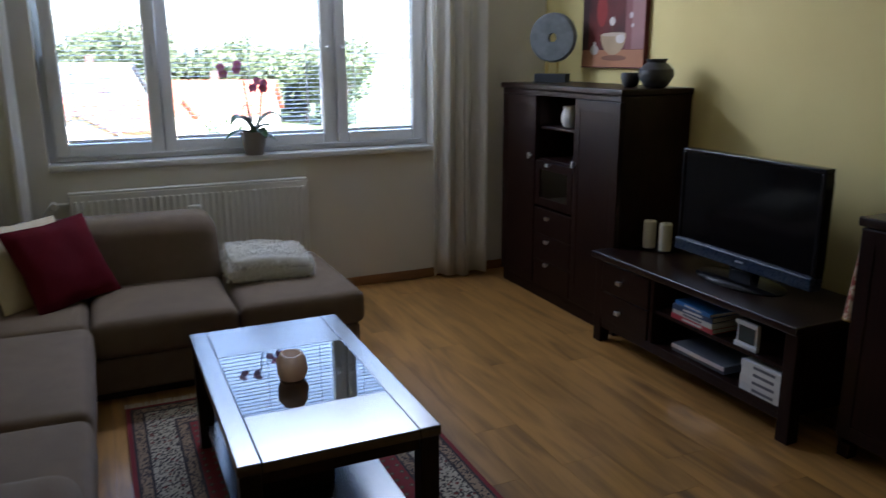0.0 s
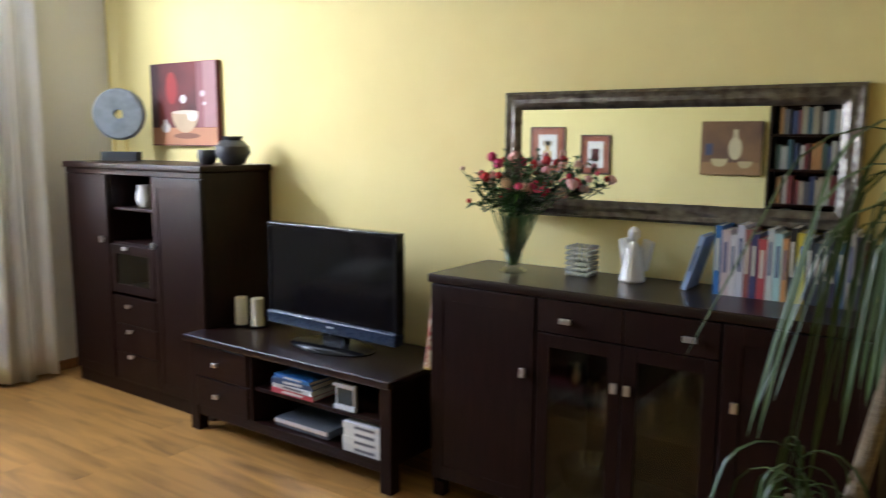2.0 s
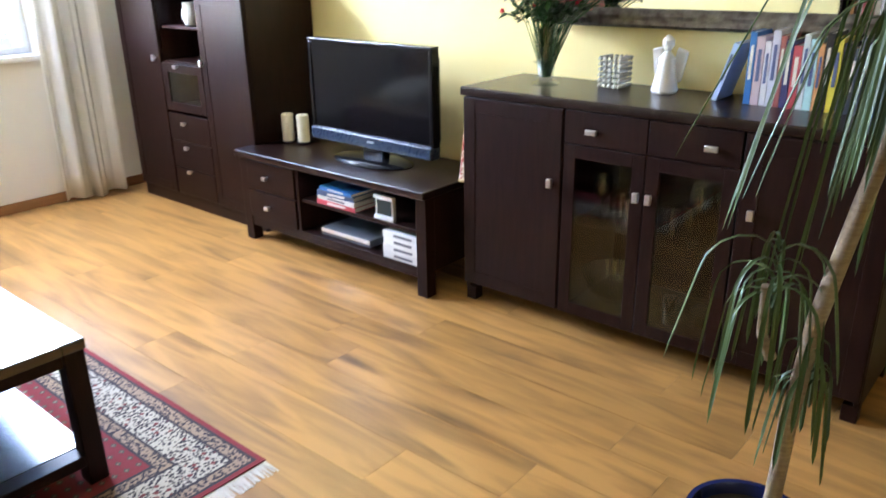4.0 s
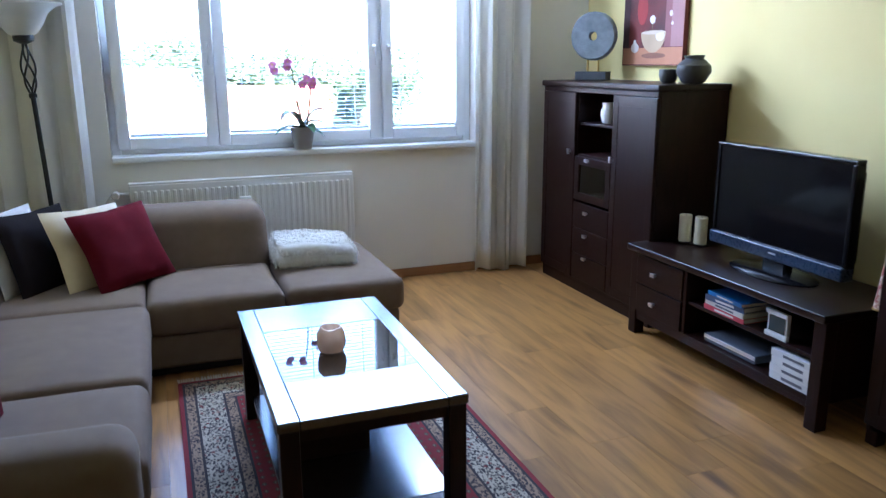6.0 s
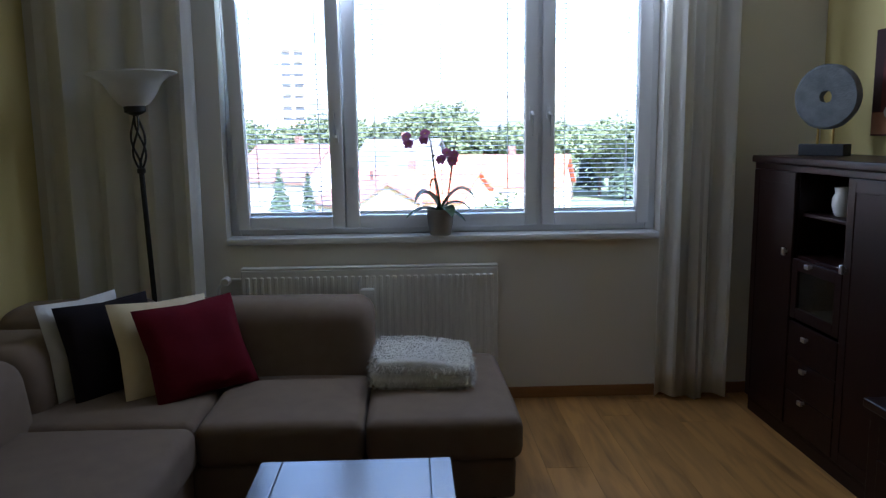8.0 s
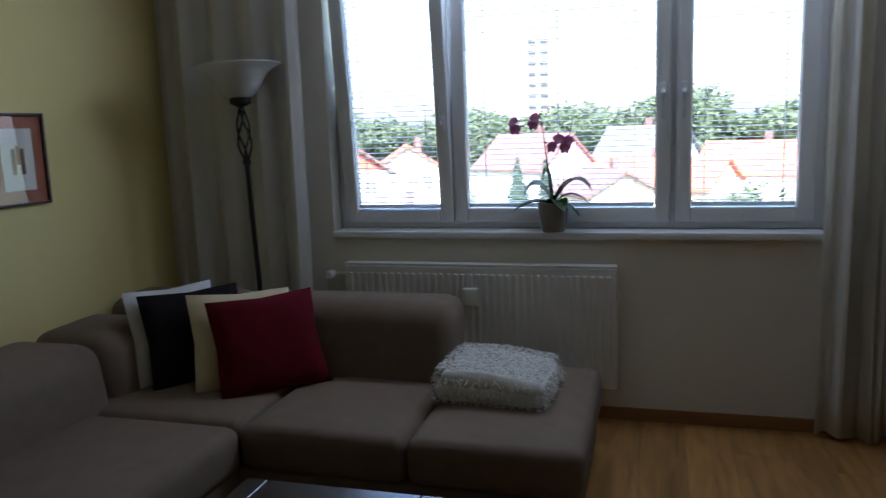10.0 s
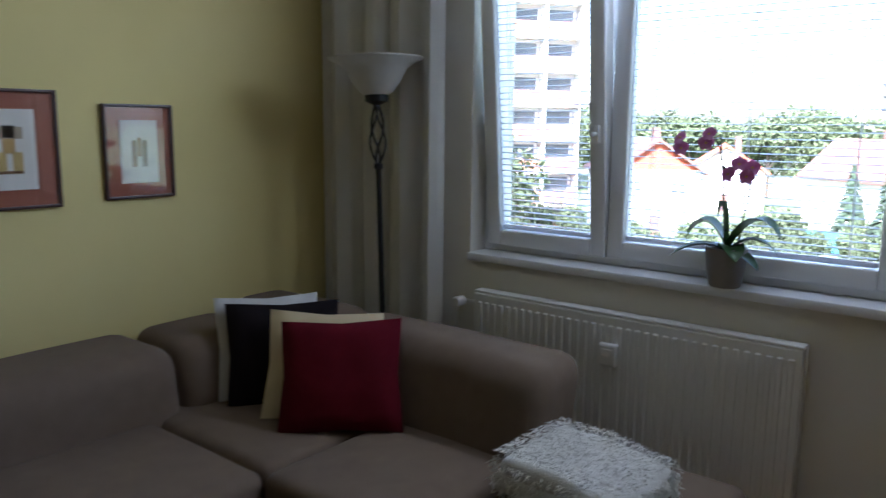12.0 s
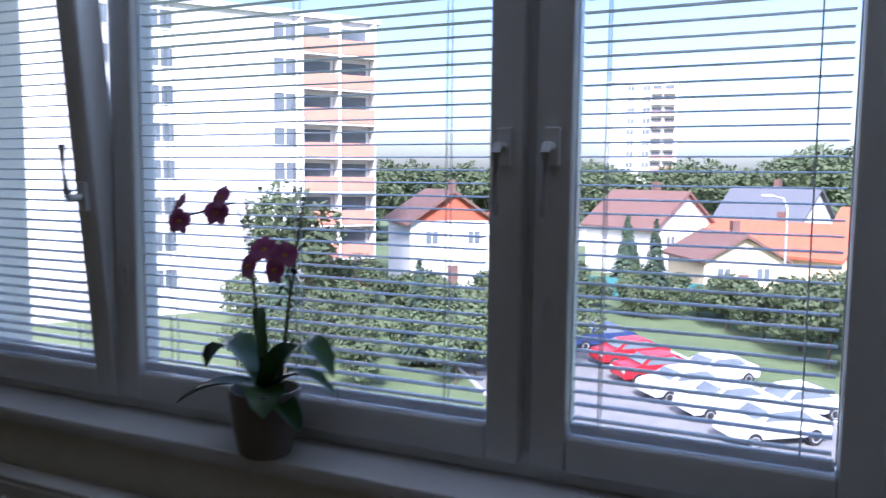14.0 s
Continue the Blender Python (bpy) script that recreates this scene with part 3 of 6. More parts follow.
# ---- coffee table ----
tab = thing("coffee_table", 1.452, 2.793, 0.011, "dark-stained wooden coffee table with a black glass inset", "coffee table")
TX, TY, TH = 0.290, 0.540, 0.457
W, WG = M["wenge"], M["wenge_gloss"]
ix, iy0, iy1 = 0.225, -0.25, 0.245
tf = bm_box(-TX, -ix, -TY, TY, TH - 0.032, TH, 0.004)
bm_box(ix, TX, -TY, TY, TH - 0.032, TH, 0.004, bm=tf)
part("side_rail", tf, WG, tab)
part("top_panel", bm_box(-ix + 0.001, ix - 0.001, iy1, TY, TH - 0.032, TH - 0.001, 0.003), WG, tab)
part("top_panel", bm_box(-ix + 0.001, ix - 0.001, -TY, iy0, TH - 0.032, TH - 0.001, 0.003), WG, tab)
part("glass_inset", bm_box(-ix + 0.001, ix - 0.001, iy0 + 0.001, iy1 - 0.001, TH - 0.02, TH - 0.0015, 0.001), M["black_glass"], tab, "black glass panel")
part("inset_bed", bm_box(-ix, ix, iy0, iy1, TH - 0.034, TH - 0.021), W, tab)
for sx in (-1, 1):
    part("apron", bm_box(sx * (TX - 0.03) - 0.01, sx * (TX - 0.03) + 0.01, -TY + 0.06, TY - 0.06, TH - 0.095, TH - 0.033, 0.002), W, tab)
    part("apron", bm_box(-TX + 0.06, TX - 0.06, sx * (TY - 0.03) - 0.01, sx * (TY - 0.03) + 0.01, TH - 0.075, TH - 0.033, 0.002), W, tab)
    for sy in (-1, 1):
        part("leg", bm_box(sx * (TX - 0.034) - 0.029, sx * (TX - 0.034) + 0.029, sy * (TY - 0.034) - 0.029, sy * (TY - 0.034) + 0.029, 0, TH - 0.033, 0.004), M["wenge_v"], tab)
part("shelf", bm_box(-TX + 0.03, TX - 0.03, -TY + 0.062, TY - 0.062, 0.085, 0.105, 0.003), WG, tab)
for sy in (-1, 1):
    part("stretcher", bm_box(-TX + 0.063, TX - 0.063, sy * (TY - 0.03) - 0.03, sy * (TY - 0.03) + 0.03, 0.07, 0.105, 0.003), W, tab)
part("drawer_box", bm_box(-0.2, 0.08, -0.13, 0.42, 0.106, TH - 0.095, 0.004), W, tab)

# holder on the table
gl = bm_lathe([(0.03, 0.0), (0.052, 0.006), (0.062, 0.04), (0.058, 0.085), (0.047, 0.11), (0.040, 0.11), (0.048, 0.08), (0.045, 0.03), (0.02, 0.02)], 12)
for v in gl.verts:
    v.co *= 0.82
    v.co += noise.noise_vector(v.co * 25) * 0.007 * (1 if v.co.z > 0.01 else 0)
single("candle_holder", gl, M["salt"], "rough pinkish salt-stone candle holder on the coffee table", "candle holder", m=pose(1.428, 2.76, 0.011 + TH - 0.0008))


# ---- rug ----
def rug_mat():
    m = mat("rug_pile", (0.20, 0.02, 0.025), (0.16, 0.015, 0.02), 0.95, fine=500, bump=0.8)
    n, l = m.node_tree.nodes, m.node_tree.links
    b = n["Principled BSDF"]
    tc, sp = n.new("ShaderNodeTexCoord"), n.new("ShaderNodeSeparateXYZ")
    l.new(tc.outputs["Object"], sp.inputs[0])

    def mth(op, a, c=None):
        x = n.new("ShaderNodeMath")
        x.operation = op
        for i, v in enumerate((a, c)):
            if v is None:
                continue
            if isinstance(v, (int, float)):
                x.inputs[i].default_value = v
            else:
                l.new(v, x.inputs[i])
        return x.outputs[0]

    hx, hy = 0.585, 0.905
    ax, ay = mth("ABSOLUTE", sp.outputs[0]), mth("ABSOLUTE", sp.outputs[1])
    edge = mth("MINIMUM", mth("SUBTRACT", hx, ax), mth("SUBTRACT", hy, ay))
    # main field: small repeated motifs
    fx, fy = mth("FRACT", mth("MULTIPLY", sp.outputs[0], 26)), mth("FRACT", mth("MULTIPLY", sp.outputs[1], 20))
    d1 = mth("ADD", mth("ABSOLUTE", mth("SUBTRACT", fx, 0.5)), mth("ABSOLUTE", mth("SUBTRACT", fy, 0.5)))
    motif = mth("LESS_THAN", d1, 0.27)
    core = mth("LESS_THAN", d1, 0.10)
    vor = n.new("ShaderNodeTexVoronoi")
    vor.inputs["Scale"].default_value = 88
    l.new(tc.outputs["Object"], vor.inputs["Vector"])
    swirl = mth("LESS_THAN", vor.outputs["Distance"], 0.46)
    vor2 = n.new("ShaderNodeTexVoronoi")
    vor2.inputs["Scale"].default_value = 31
    l.new(tc.outputs["Object"], vor2.inputs["Vector"])
    flower = mth("LESS_THAN", vor2.outputs["Distance"], 0.24)

    def mix(f, a, c):
        x = n.new("ShaderNodeMix")
        x.data_type = "RGBA"
        l.new(f, x.inputs[0])
        for i, v in ((6, a), (7, c)):
            if isinstance(v, tuple):
                x.inputs[i].default_value = (*v, 1)
            else:
                l.new(v, x.inputs[i])
        return x.outputs[2]

    red, dark, ivory, tan = (0.21, 0.018, 0.024), (0.035, 0.028, 0.035), (0.46, 0.41, 0.33), (0.30, 0.21, 0.14)
    field = mix(core, mix(motif, red, (0.075, 0.06, 0.045)), tan)
    band = mix(flower, mix(swirl, ivory, dark), (0.16, 0.03, 0.03))
    thin = mix(swirl, tan, dark)
    steps = [(0.018, red), (0.028, dark), (0.065, thin), (0.075, dark), (0.185, band), (0.195, dark), (0.232, thin), (0.242, dark)]
    out = field
    for lim, colr in reversed(steps):
        out = mix(mth("LESS_THAN", edge, lim), out, colr)
    for k in list(b.inputs["Base Color"].links):
        l.remove(k)
    l.new(out, b.inputs["Base Color"])
    return m


rug = thing("rug", 1.493, 2.872, 0.0, "red oriental rug with an ivory border and white fringe", "rug")
bm = bmesh.new()
bmesh.ops.create_grid(bm, x_segments=40, y_segments=60, size=0.5)
for v in bm.verts:
    v.co = (v.co.x * 1.17, v.co.y * 1.81, 0.0095 + 0.0012 * noise.noise(v.co * 9))
ext = bmesh.ops.extrude_face_region(bm, geom=bm.faces[:])
for v in [g for g in ext["geom"] if isinstance(g, bmesh.types.BMVert)]:
    v.co.z = 0.0005
part("rug_field", bm, rug_mat(), rug)
fr_m = colour((0.62, 0.59, 0.54), 0.9)
for sy in (-1, 1):
    bm = bmesh.new()
    for i in range(190):
        x = -0.58 + i * 1.16 / 189
        a = rnd.uniform(-0.008, 0.008)
        ln = rnd.uniform(0.055, 0.072)
        y = sy * 0.903
        q = [bm.verts.new((x - 0.0026, y, 0.006)), bm.verts.new((x + 0.0026, y, 0.006)), bm.verts.new((x + a + 0.0022, y + sy * ln, 0.002)), bm.verts.new((x + a - 0.0022, y + sy * ln, 0.002))]
        bm.faces.new(q)
        w = [bm.verts.new((v.co.x, v.co.y, 0.0008)) for v in q]
        bm.faces.new(w[::-1])
        for k in range(4):
            bm.faces.new((q[k], q[(k + 1) % 4], w[(k + 1) % 4], w[k]))
    part("fringe", bm, fr_m, rug, "white cotton fringe", smooth=False)


# ---- dark furniture along the yellow wall ----
def small_knob(parent, y, z, x=0.0, wide=0.034, tall=0.02):
    """Square steel knob on a front that faces -x."""
    bm = bm_box(x - 0.026, x - 0.014, y - wide / 2, y + wide / 2, z - tall / 2, z + tall / 2, 0.002)
    bm_box(x - 0.016, x, y - 0.006, y + 0.006, z - 0.006, z + 0.006, 0.001, bm=bm)
    return part("knob", bm, M["steel"], parent, "small brushed steel knob")


def front(parent, name, y0, y1, z0, z1, knob=None, panel=0.0, glass=False, kw=0.034, kt=0.02):
    """A door or drawer front at local x -0.018..0, with a knob, a raised rim, or a pane."""
    if glass:
        w = 0.05
        bm = bm_box(-0.018, 0, y0, y0 + w, z0, z1, 0.002)
        bm_box(-0.018, 0, y1 - w, y1, z0, z1, 0.002, bm=bm)
        bm_box(-0.018, 0, y0 + w, y1 - w, z0, z0 + w, 0.002, bm=bm)
        bm_box(-0.018, 0, y0 + w, y1 - w, z1 - w, z1, 0.002, bm=bm)
        d = part(name, bm, M["wenge_v"], parent, "glazed door with a dark frame")
        g = part("pane", bm_box(-0.011, -0.008, y0 + w - 0.005, y1 - w + 0.005, z0 + w - 0.005, z1 - w + 0.005), M["smoke"], d, smooth=False)
    else:
        d = part(name, bm_box(-0.018, 0, y0, y1, z0, z1, 0.0025), M["wenge_v"], parent)
        if panel:
            bm = bm_box(-0.0205, -0.017, y0 + 0.004, y0 + panel, z0 + 0.004, z1 - 0.004, 0.001)
            bm_box(-0.0205, -0.017, y1 - panel, y1 - 0.004, z0 + 0.004, z1 - 0.004, 0.001, bm=bm)
            bm_box(-0.0205, -0.017, y0 + panel, y1 - panel, z1 - panel, z1 - 0.004, 0.001, bm=bm)
            bm_box(-0.0205, -0.017, y0 + panel, y1 - panel, z0 + 0.004, z0 + panel, 0.001, bm=bm)
            part("rim", bm, M["wenge_v"], d)
    if knob:
        small_knob(d, knob[0], knob[1], -0.018, kw, kt)
    return d


# tall cabinet, fronts face -x; local y grows towards the window
cab = thing("tall_cabinet", 3.386, 4.277, 0, "tall dark wenge cabinet with an open niche and drawers", "cabinet")
D, HW, CH = 0.435, 0.629, 1.292
ny0, ny1 = -0.205, 0.205
for sy in (-1, 1):
    part("side_panel", bm_box(0, D, sy * (HW - 0.01) - 0.01, sy * (HW - 0.01) + 0.01, 0.06, CH, 0.002), M["wenge_v"], cab)
    part("divider", bm_box(0, D - 0.01, sy * 0.214 - 0.009, sy * 0.214 + 0.009, 0.08, CH, 0.001), M["wenge_v"], cab)
part("back_panel", bm_box(D - 0.01, D, -HW + 0.02, HW - 0.02, 0.08, CH), M["wenge_v"], cab)
part("bottom", bm_box(0.0, D, -HW + 0.02, HW - 0.02, 0.06, 0.08), M["wenge"], cab)
for z in (0.875, 0.61):
    part("fixed_shelf", bm_box(0.005, D - 0.01, ny0, ny1, z - 0.01, z + 0.01, 0.001), M["wenge"], cab)
part("top", bm_box(-0.03, D, -HW - 0.015, HW + 0.015, CH, CH + 0.035, 0.006, 3), M["wenge"], cab)
part("cornice", bm_box(-0.018, 0.004, -HW + 0.001, HW - 0.001, CH - 0.03, CH, 0.003), M["wenge"], cab)
part("plinth", bm_box(0.0, D, -HW + 0.003, HW - 0.003, 0, 0.06, 0.002), M["wenge"], cab)
part("niche_shelf", bm_box(0.02, D - 0.01, ny0, ny1, 1.062, 1.078, 0.002), M["wenge"], cab)
front(cab, "door", -HW + 0.002, ny0 - 0.004, 0.085, CH - 0.032, (ny0 - 0.025, 0.895), 0.055, kw=0.022, kt=0.036)
front(cab, "door", ny1 + 0.004, HW - 0.002, 0.085, CH - 0.032, (ny1 + 0.05, 0.895), 0.055, kw=0.022, kt=0.036)
front(cab, "flap_door", ny0 + 0.002, ny1 - 0.002, 0.60, 0.872, (0.035, 0.858), glass=True)
for k in range(3):
    front(cab, "drawer", ny0 + 0.002, ny1 - 0.002, 0.595 - 0.165 * (k + 1) - 0.01, 0.595 - 0.165 * k - 0.014, (0.03, 0.532 - 0.145 * k))

# white jug in the niche, figure behind the flap
jug = thing("jug", 3.50, 4.315, 1.078, "small white ceramic jug with a handle in the cabinet niche", "jug")
part("body", bm_lathe([(0.034, 0), (0.04, 0.006), (0.052, 0.045), (0.05, 0.08), (0.04, 0.10), (0.045, 0.125), (0.041, 0.125), (0.036, 0.10), (0.045, 0.08), (0.045, 0.04), (0.02, 0.012)], 20), M["white_cer"], jug)
part("handle", bm_tube([(0.0, 0.046 + 0.032 * math.sin(a * 0.39), 0.07 + 0.035 * math.cos(a * 0.39)) for a in range(9)], 0.006), M["white_cer"], jug)
single("shell", bm_lathe([(0.004, 0), (0.03, 0.006), (0.034, 0.03), (0.022, 0.05), (0.026, 0.07), (0.012, 0.09), (0.002, 0.1)], 14), M["white_cer"], "white porcelain ornament behind the glass flap", "ornament", m=pose(3.47, 4.17, 0.62))

# stone disc, pots
disc = thing("stone_disc", 3.60, 4.69, CH + 0.035, "grey stone disc with a square hole on a dark base", "ornament", rz=38)
bm = bm_lathe([(0.028, -0.022), (0.14, -0.022), (0.152, -0.010), (0.152, 0.010), (0.14, 0.022), (0.028, 0.022), (0.028, -0.022)], 40, cap=False)
for v in bm.verts:
    v.co += noise.noise_vector(v.co * 30) * 0.003
part("disc", bm, M["stone"], disc, m=pose(0, 0, 0.275, 0, 90, 0))
for s in (-1, 1):
    part("pin", bm_tube([(0, s * 0.035, 0.05), (0, s * 0.035, 0.145)], 0.006), M["brass"], disc, "brass pin")
part("base", bm_box(-0.045, 0.045, -0.105, 0.105, 0, 0.055, 0.004), M["dark_stone"], disc)
single("bowl", bm_lathe([(0.028, 0), (0.045, 0.015), (0.052, 0.045), (0.05, 0.075), (0.045, 0.075), (0.045, 0.045), (0.02, 0.012)], 24), M["grey_pot"], "small dark grey pottery cup on the tall cabinet", "pot", m=pose(3.58, 3.865, CH + 0.035))
single("round_vase", bm_lathe([(0.045, 0), (0.062, 0.01), (0.092, 0.06), (0.088, 0.095), (0.06, 0.122), (0.048, 0.130), (0.056, 0.148), (0.05, 0.148), (0.042, 0.13), (0.07, 0.1), (0.03, 0.02)], 28), M["grey_pot"], "round dark grey pottery vase on the tall cabinet", "vase", m=pose(3.64, 3.73, CH + 0.035))

# ---- TV bench ----
ben = thing("tv_bench", 3.272, 3.015, 0, "low dark wenge television bench with open shelves", "tv bench")
BD, BW, BH = 0.50, 0.655, 0.497
part("top", bm_box(-0.025, BD, -BW - 0.01, BW + 0.01, BH - 0.035, BH, 0.006, 3), M["wenge_polish"], ben)
for sy in (-1, 1):
    for x0 in (0.0, BD - 0.06):
        part("leg", bm_box(x0, x0 + 0.06, sy * (BW - 0.03) - 0.03, sy * (BW - 0.03) + 0.03, 0, BH - 0.035, 0.003), M["wenge_v"], ben)
    part("side_panel", bm_box(0.06, BD - 0.06, sy * (BW - 0.02) - 0.009, sy * (BW - 0.02) + 0.009, 0.11, BH - 0.035, 0.002), M["wenge_v"], ben)
part("back_panel", bm_box(BD - 0.05, BD - 0.04, -BW + 0.06, BW - 0.06, 0.11, BH - 0.035), M["wenge"], ben)
part("bottom", bm_box(0.004, BD - 0.05, -BW + 0.06, BW - 0.06, 0.11, 0.135, 0.002), M["wenge"], ben)
part("bottom_rail", bm_box(0.006, 0.028, -BW + 0.06, BW - 0.06, 0.085, 0.11, 0.002), M["wenge"], ben)
part("shelf", bm_box(0.02, BD - 0.05, -BW + 0.06, 0.19, 0.285, 0.303, 0.002), M["wenge"], ben)
part("divider", bm_box(0.004, BD - 0.05, 0.19, 0.212, 0.135, BH - 0.035, 0.002), M["wenge_v"], ben)
for z0, z1 in ((0.138, 0.288), (0.294, 0.45)):
    d = part("drawer", bm_box(-0.004, 0.016, 0.216, BW - 0.062, z0, z1, 0.0025), M["wenge"], ben)
    small_knob(d, 0.43, (z0 + z1) / 2, -0.004)


def stack(x, y, z, books, label, group, rz=0, flat=True):
    for k, (c, w, d, t, dr) in enumerate(books):
        b = thing("book", x, y, z, label, "book", rz + dr, group)
        part("cover", join(join(bm_box(0, d, -w / 2, w / 2, 0, 0.003, 0.001), bm_box(0, d, -w / 2, w / 2, t - 0.003, t, 0.001)), bm_box(0, 0.003, -w / 2, w / 2, 0.002, t - 0.002, 0.001)), colour(c, 0.4), b)
        part("page_block", bm_box(0.003, d - 0.004, -w / 2 + 0.003, w / 2 - 0.003, 0.003, t - 0.003), M["paper"], b)
        part("title", bm_box(-0.0006, 0.0004, -w * 0.25, w * 0.22, t * 0.3, t * 0.68), colour((0.7, 0.68, 0.62) if sum(c) < 0.9 else (0.12, 0.12, 0.14), 0.5), b, "printed bar on the spine", smooth=False)
        z += t + 0.0002


stack(3.292, 2.955, 0.3032, [((0.45, 0.05, 0.07), 0.27, 0.21, 0.024, 0), ((0.62, 0.60, 0.55), 0.265, 0.20, 0.022, -2), ((0.05, 0.08, 0.16), 0.25, 0.2, 0.026, 2), ((0.03, 0.16, 0.42), 0.24, 0.19, 0.018, -3)], "large illustrated book lying in a pile on the bench shelf", "books on the bench shelf")
stack(3.282, 2.515, 0.1352, [((0.62, 0.62, 0.60), 0.24, 0.2, 0.034, 0), ((0.68, 0.67, 0.64), 0.24, 0.2, 0.032, 1), ((0.70, 0.69, 0.66), 0.235, 0.2, 0.034, -1), ((0.64, 0.64, 0.62), 0.24, 0.2, 0.03, 0)], "white boxed volume lying in a pile on the bench", "white volumes on the bench")
player = thing("disc_player", 3.305, 2.915, 0.1352, "slim silver-grey disc player on the lower shelf", "player")
part("case", bm_box(0, 0.24, -0.17, 0.17, 0.004, 0.042, 0.004), colour((0.10, 0.11, 0.13), 0.35), player)
part("front_strip", bm_box(-0.004, 0.002, -0.168, 0.168, 0.022, 0.04, 0.001), M["steel"], player, "silver front strip")
for sx in (0.03, 0.2):
    for sy in (-0.14, 0.14):
        part("foot", bm_lathe([(0.01, 0), (0.01, 0.005)], 10), M["tv_black"], player, m=pose(sx, sy, 0))
clk = thing("digital_frame", 3.305, 2.64, 0.3032, "small display in a white and silver frame", "digital frame")
part("frame", join(bm_box(-0.008, 0.012, -0.062, 0.062, 0.0, 0.022, 0.003), join(bm_box(-0.008, 0.012, -0.062, 0.062, 0.098, 0.118, 0.003), bm_box(0, 0.02, -0.055, 0.055, 0.02, 0.1, 0.002))), colour((0.66, 0.67, 0.68), 0.3), clk)
part("screen", bm_box(-0.002, 0.001, -0.045, 0.045, 0.025, 0.095), colour((0.03, 0.05, 0.055), 0.15), clk, "dark display", smooth=False)
part("corner_light", bm_box(-0.0095, -0.007, -0.061, -0.044, 0.1, 0.117), colour((0.75, 0.77, 0.8), 0.2), clk, smooth=False)

# television
tv = thing("television", 3.51, 2.907, BH, "flat black television on a low swivel stand", "television", rz=-1)
TVW, Z0, Z1 = 0.414, 0.10, 0.567
part("bezel", join(bm_box(-0.02, 0.03, -TVW, TVW, Z1 - 0.02, Z1, 0.004), join(bm_box(-0.02, 0.03, -TVW, -TVW + 0.022, Z0, Z1 - 0.02, 0.004), bm_box(-0.02, 0.03, TVW - 0.022, TVW, Z0, Z1 - 0.02, 0.004))), M["tv_black"], tv)
part("screen", bm_box(-0.014, 0.0, -TVW + 0.02, TVW - 0.02, Z0 + 0.03, Z1 - 0.02), M["screen"], tv, "glossy dark screen", smooth=False)
part("housing", bm_box(0.0, 0.075, -TVW + 0.03, TVW - 0.03, Z0 + 0.03, Z1 - 0.05, 0.012), M["tv_black"], tv)
part("speaker_bar", bm_box(-0.035, 0.03, -TVW - 0.001, TVW + 0.001, 0.068, Z0 + 0.03, 0.010, 3), M["tv_blue_lit"], tv, "black lower bezel with a blue reflection in its colour")
part("emblem", bm_box(-0.0362, -0.0345, -0.045, 0.0, 0.098, 0.106), M["steel"], tv, "small silver emblem", smooth=False)
part("neck", bm_box(0.0, 0.05, -0.07, 0.07, 0.012, 0.075, 0.006), M["tv_black"], tv)
part("foot", bm_lathe([(0.21, 0.0), (0.212, 0.006), (0.19, 0.014), (0.05, 0.02)], 36), M["tv_black"], tv, m=Matrix.Diagonal((0.62, 1.15, 1, 1)))

# candles on a tray, paper cone
for k, (cx, cy) in enumerate(((3.535, 3.575), (3.565, 3.485))):
    c = thing("pillar_candle", cx, cy, BH, "cream pillar candle on a small dark saucer", "candle", group="candles on the bench")
    part("saucer", bm_lathe([(0.03, 0), (0.048, 0.006), (0.05, 0.010), (0.03, 0.008)], 20), M["black_iron"], c, "dark saucer")
    part("wax", bm_lathe([(0.032, 0.008), (0.033, 0.014), (0.033, 0.148), (0.028, 0.153), (0.01, 0.148)], 20), M["candle"], c)
    part("wick", bm_tube([(0, 0, 0.147), (0.002, 0, 0.162)], 0.0015, 5), M["black_iron"], c)
cone = thing("cone_ornament", 3.52, 2.33, BH, "tall slender red and gold cone ornament", "ornament")
part("cone", bm_lathe([(0.036, 0), (0.036, 0.008), (0.002, 0.34)], 20), mat("red_gold_foil", (0.34, 0.08, 0.05), (0.62, 0.48, 0.32), 0.35, 0.4, scale=55, bump=0.8, contrast=0.12), cone)
part("stand", bm_lathe([(0.04, 0), (0.04, 0.006), (0.03, 0.008)], 16), M["brass"], cone)

# ---- sideboard ----
sb = thing("sideboard", 3.40, 1.44, 0, "dark wenge sideboard with two glazed doors and drawers", "sideboard")
SD, SW, SH = 0.425, 0.80, 0.936
for sy in (-1, 1):
    part("side_panel", bm_box(0, SD, sy * (SW - 0.01) - 0.01, sy * (SW - 0.01) + 0.01, 0.06, SH - 0.035, 0.002), M["wenge_v"], sb)
for yd in (-0.336, 0.316):
    part("divider", bm_box(0, SD - 0.01, yd - 0.009, yd + 0.009, 0.1, SH - 0.035), M["wenge_v"], sb)
part("back_panel", bm_box(SD - 0.01, SD, -SW + 0.02, SW - 0.02, 0.08, SH - 0.035), M["wenge_v"], sb)
part("bottom", bm_box(0, SD - 0.01, -SW + 0.02, SW - 0.02, 0.08, 0.10), M["wenge"], sb)
part("fixed_shelf", bm_box(0, SD - 0.01, -0.327, 0.307, 0.765, 0.783), M["wenge"], sb)
part("top", bm_box(-0.025, SD, -SW - 0.012, SW + 0.012, SH - 0.035, SH, 0.006, 3), M["wenge_polish"], sb)
for sy in (-1, 1):
    for x0 in (0.0, SD - 0.05):
        part("foot", bm_box(x0, x0 + 0.05, sy * (SW - 0.027) - 0.025, sy * (SW - 0.027) + 0.025, 0, 0.06, 0.002), M["wenge_v"], sb)
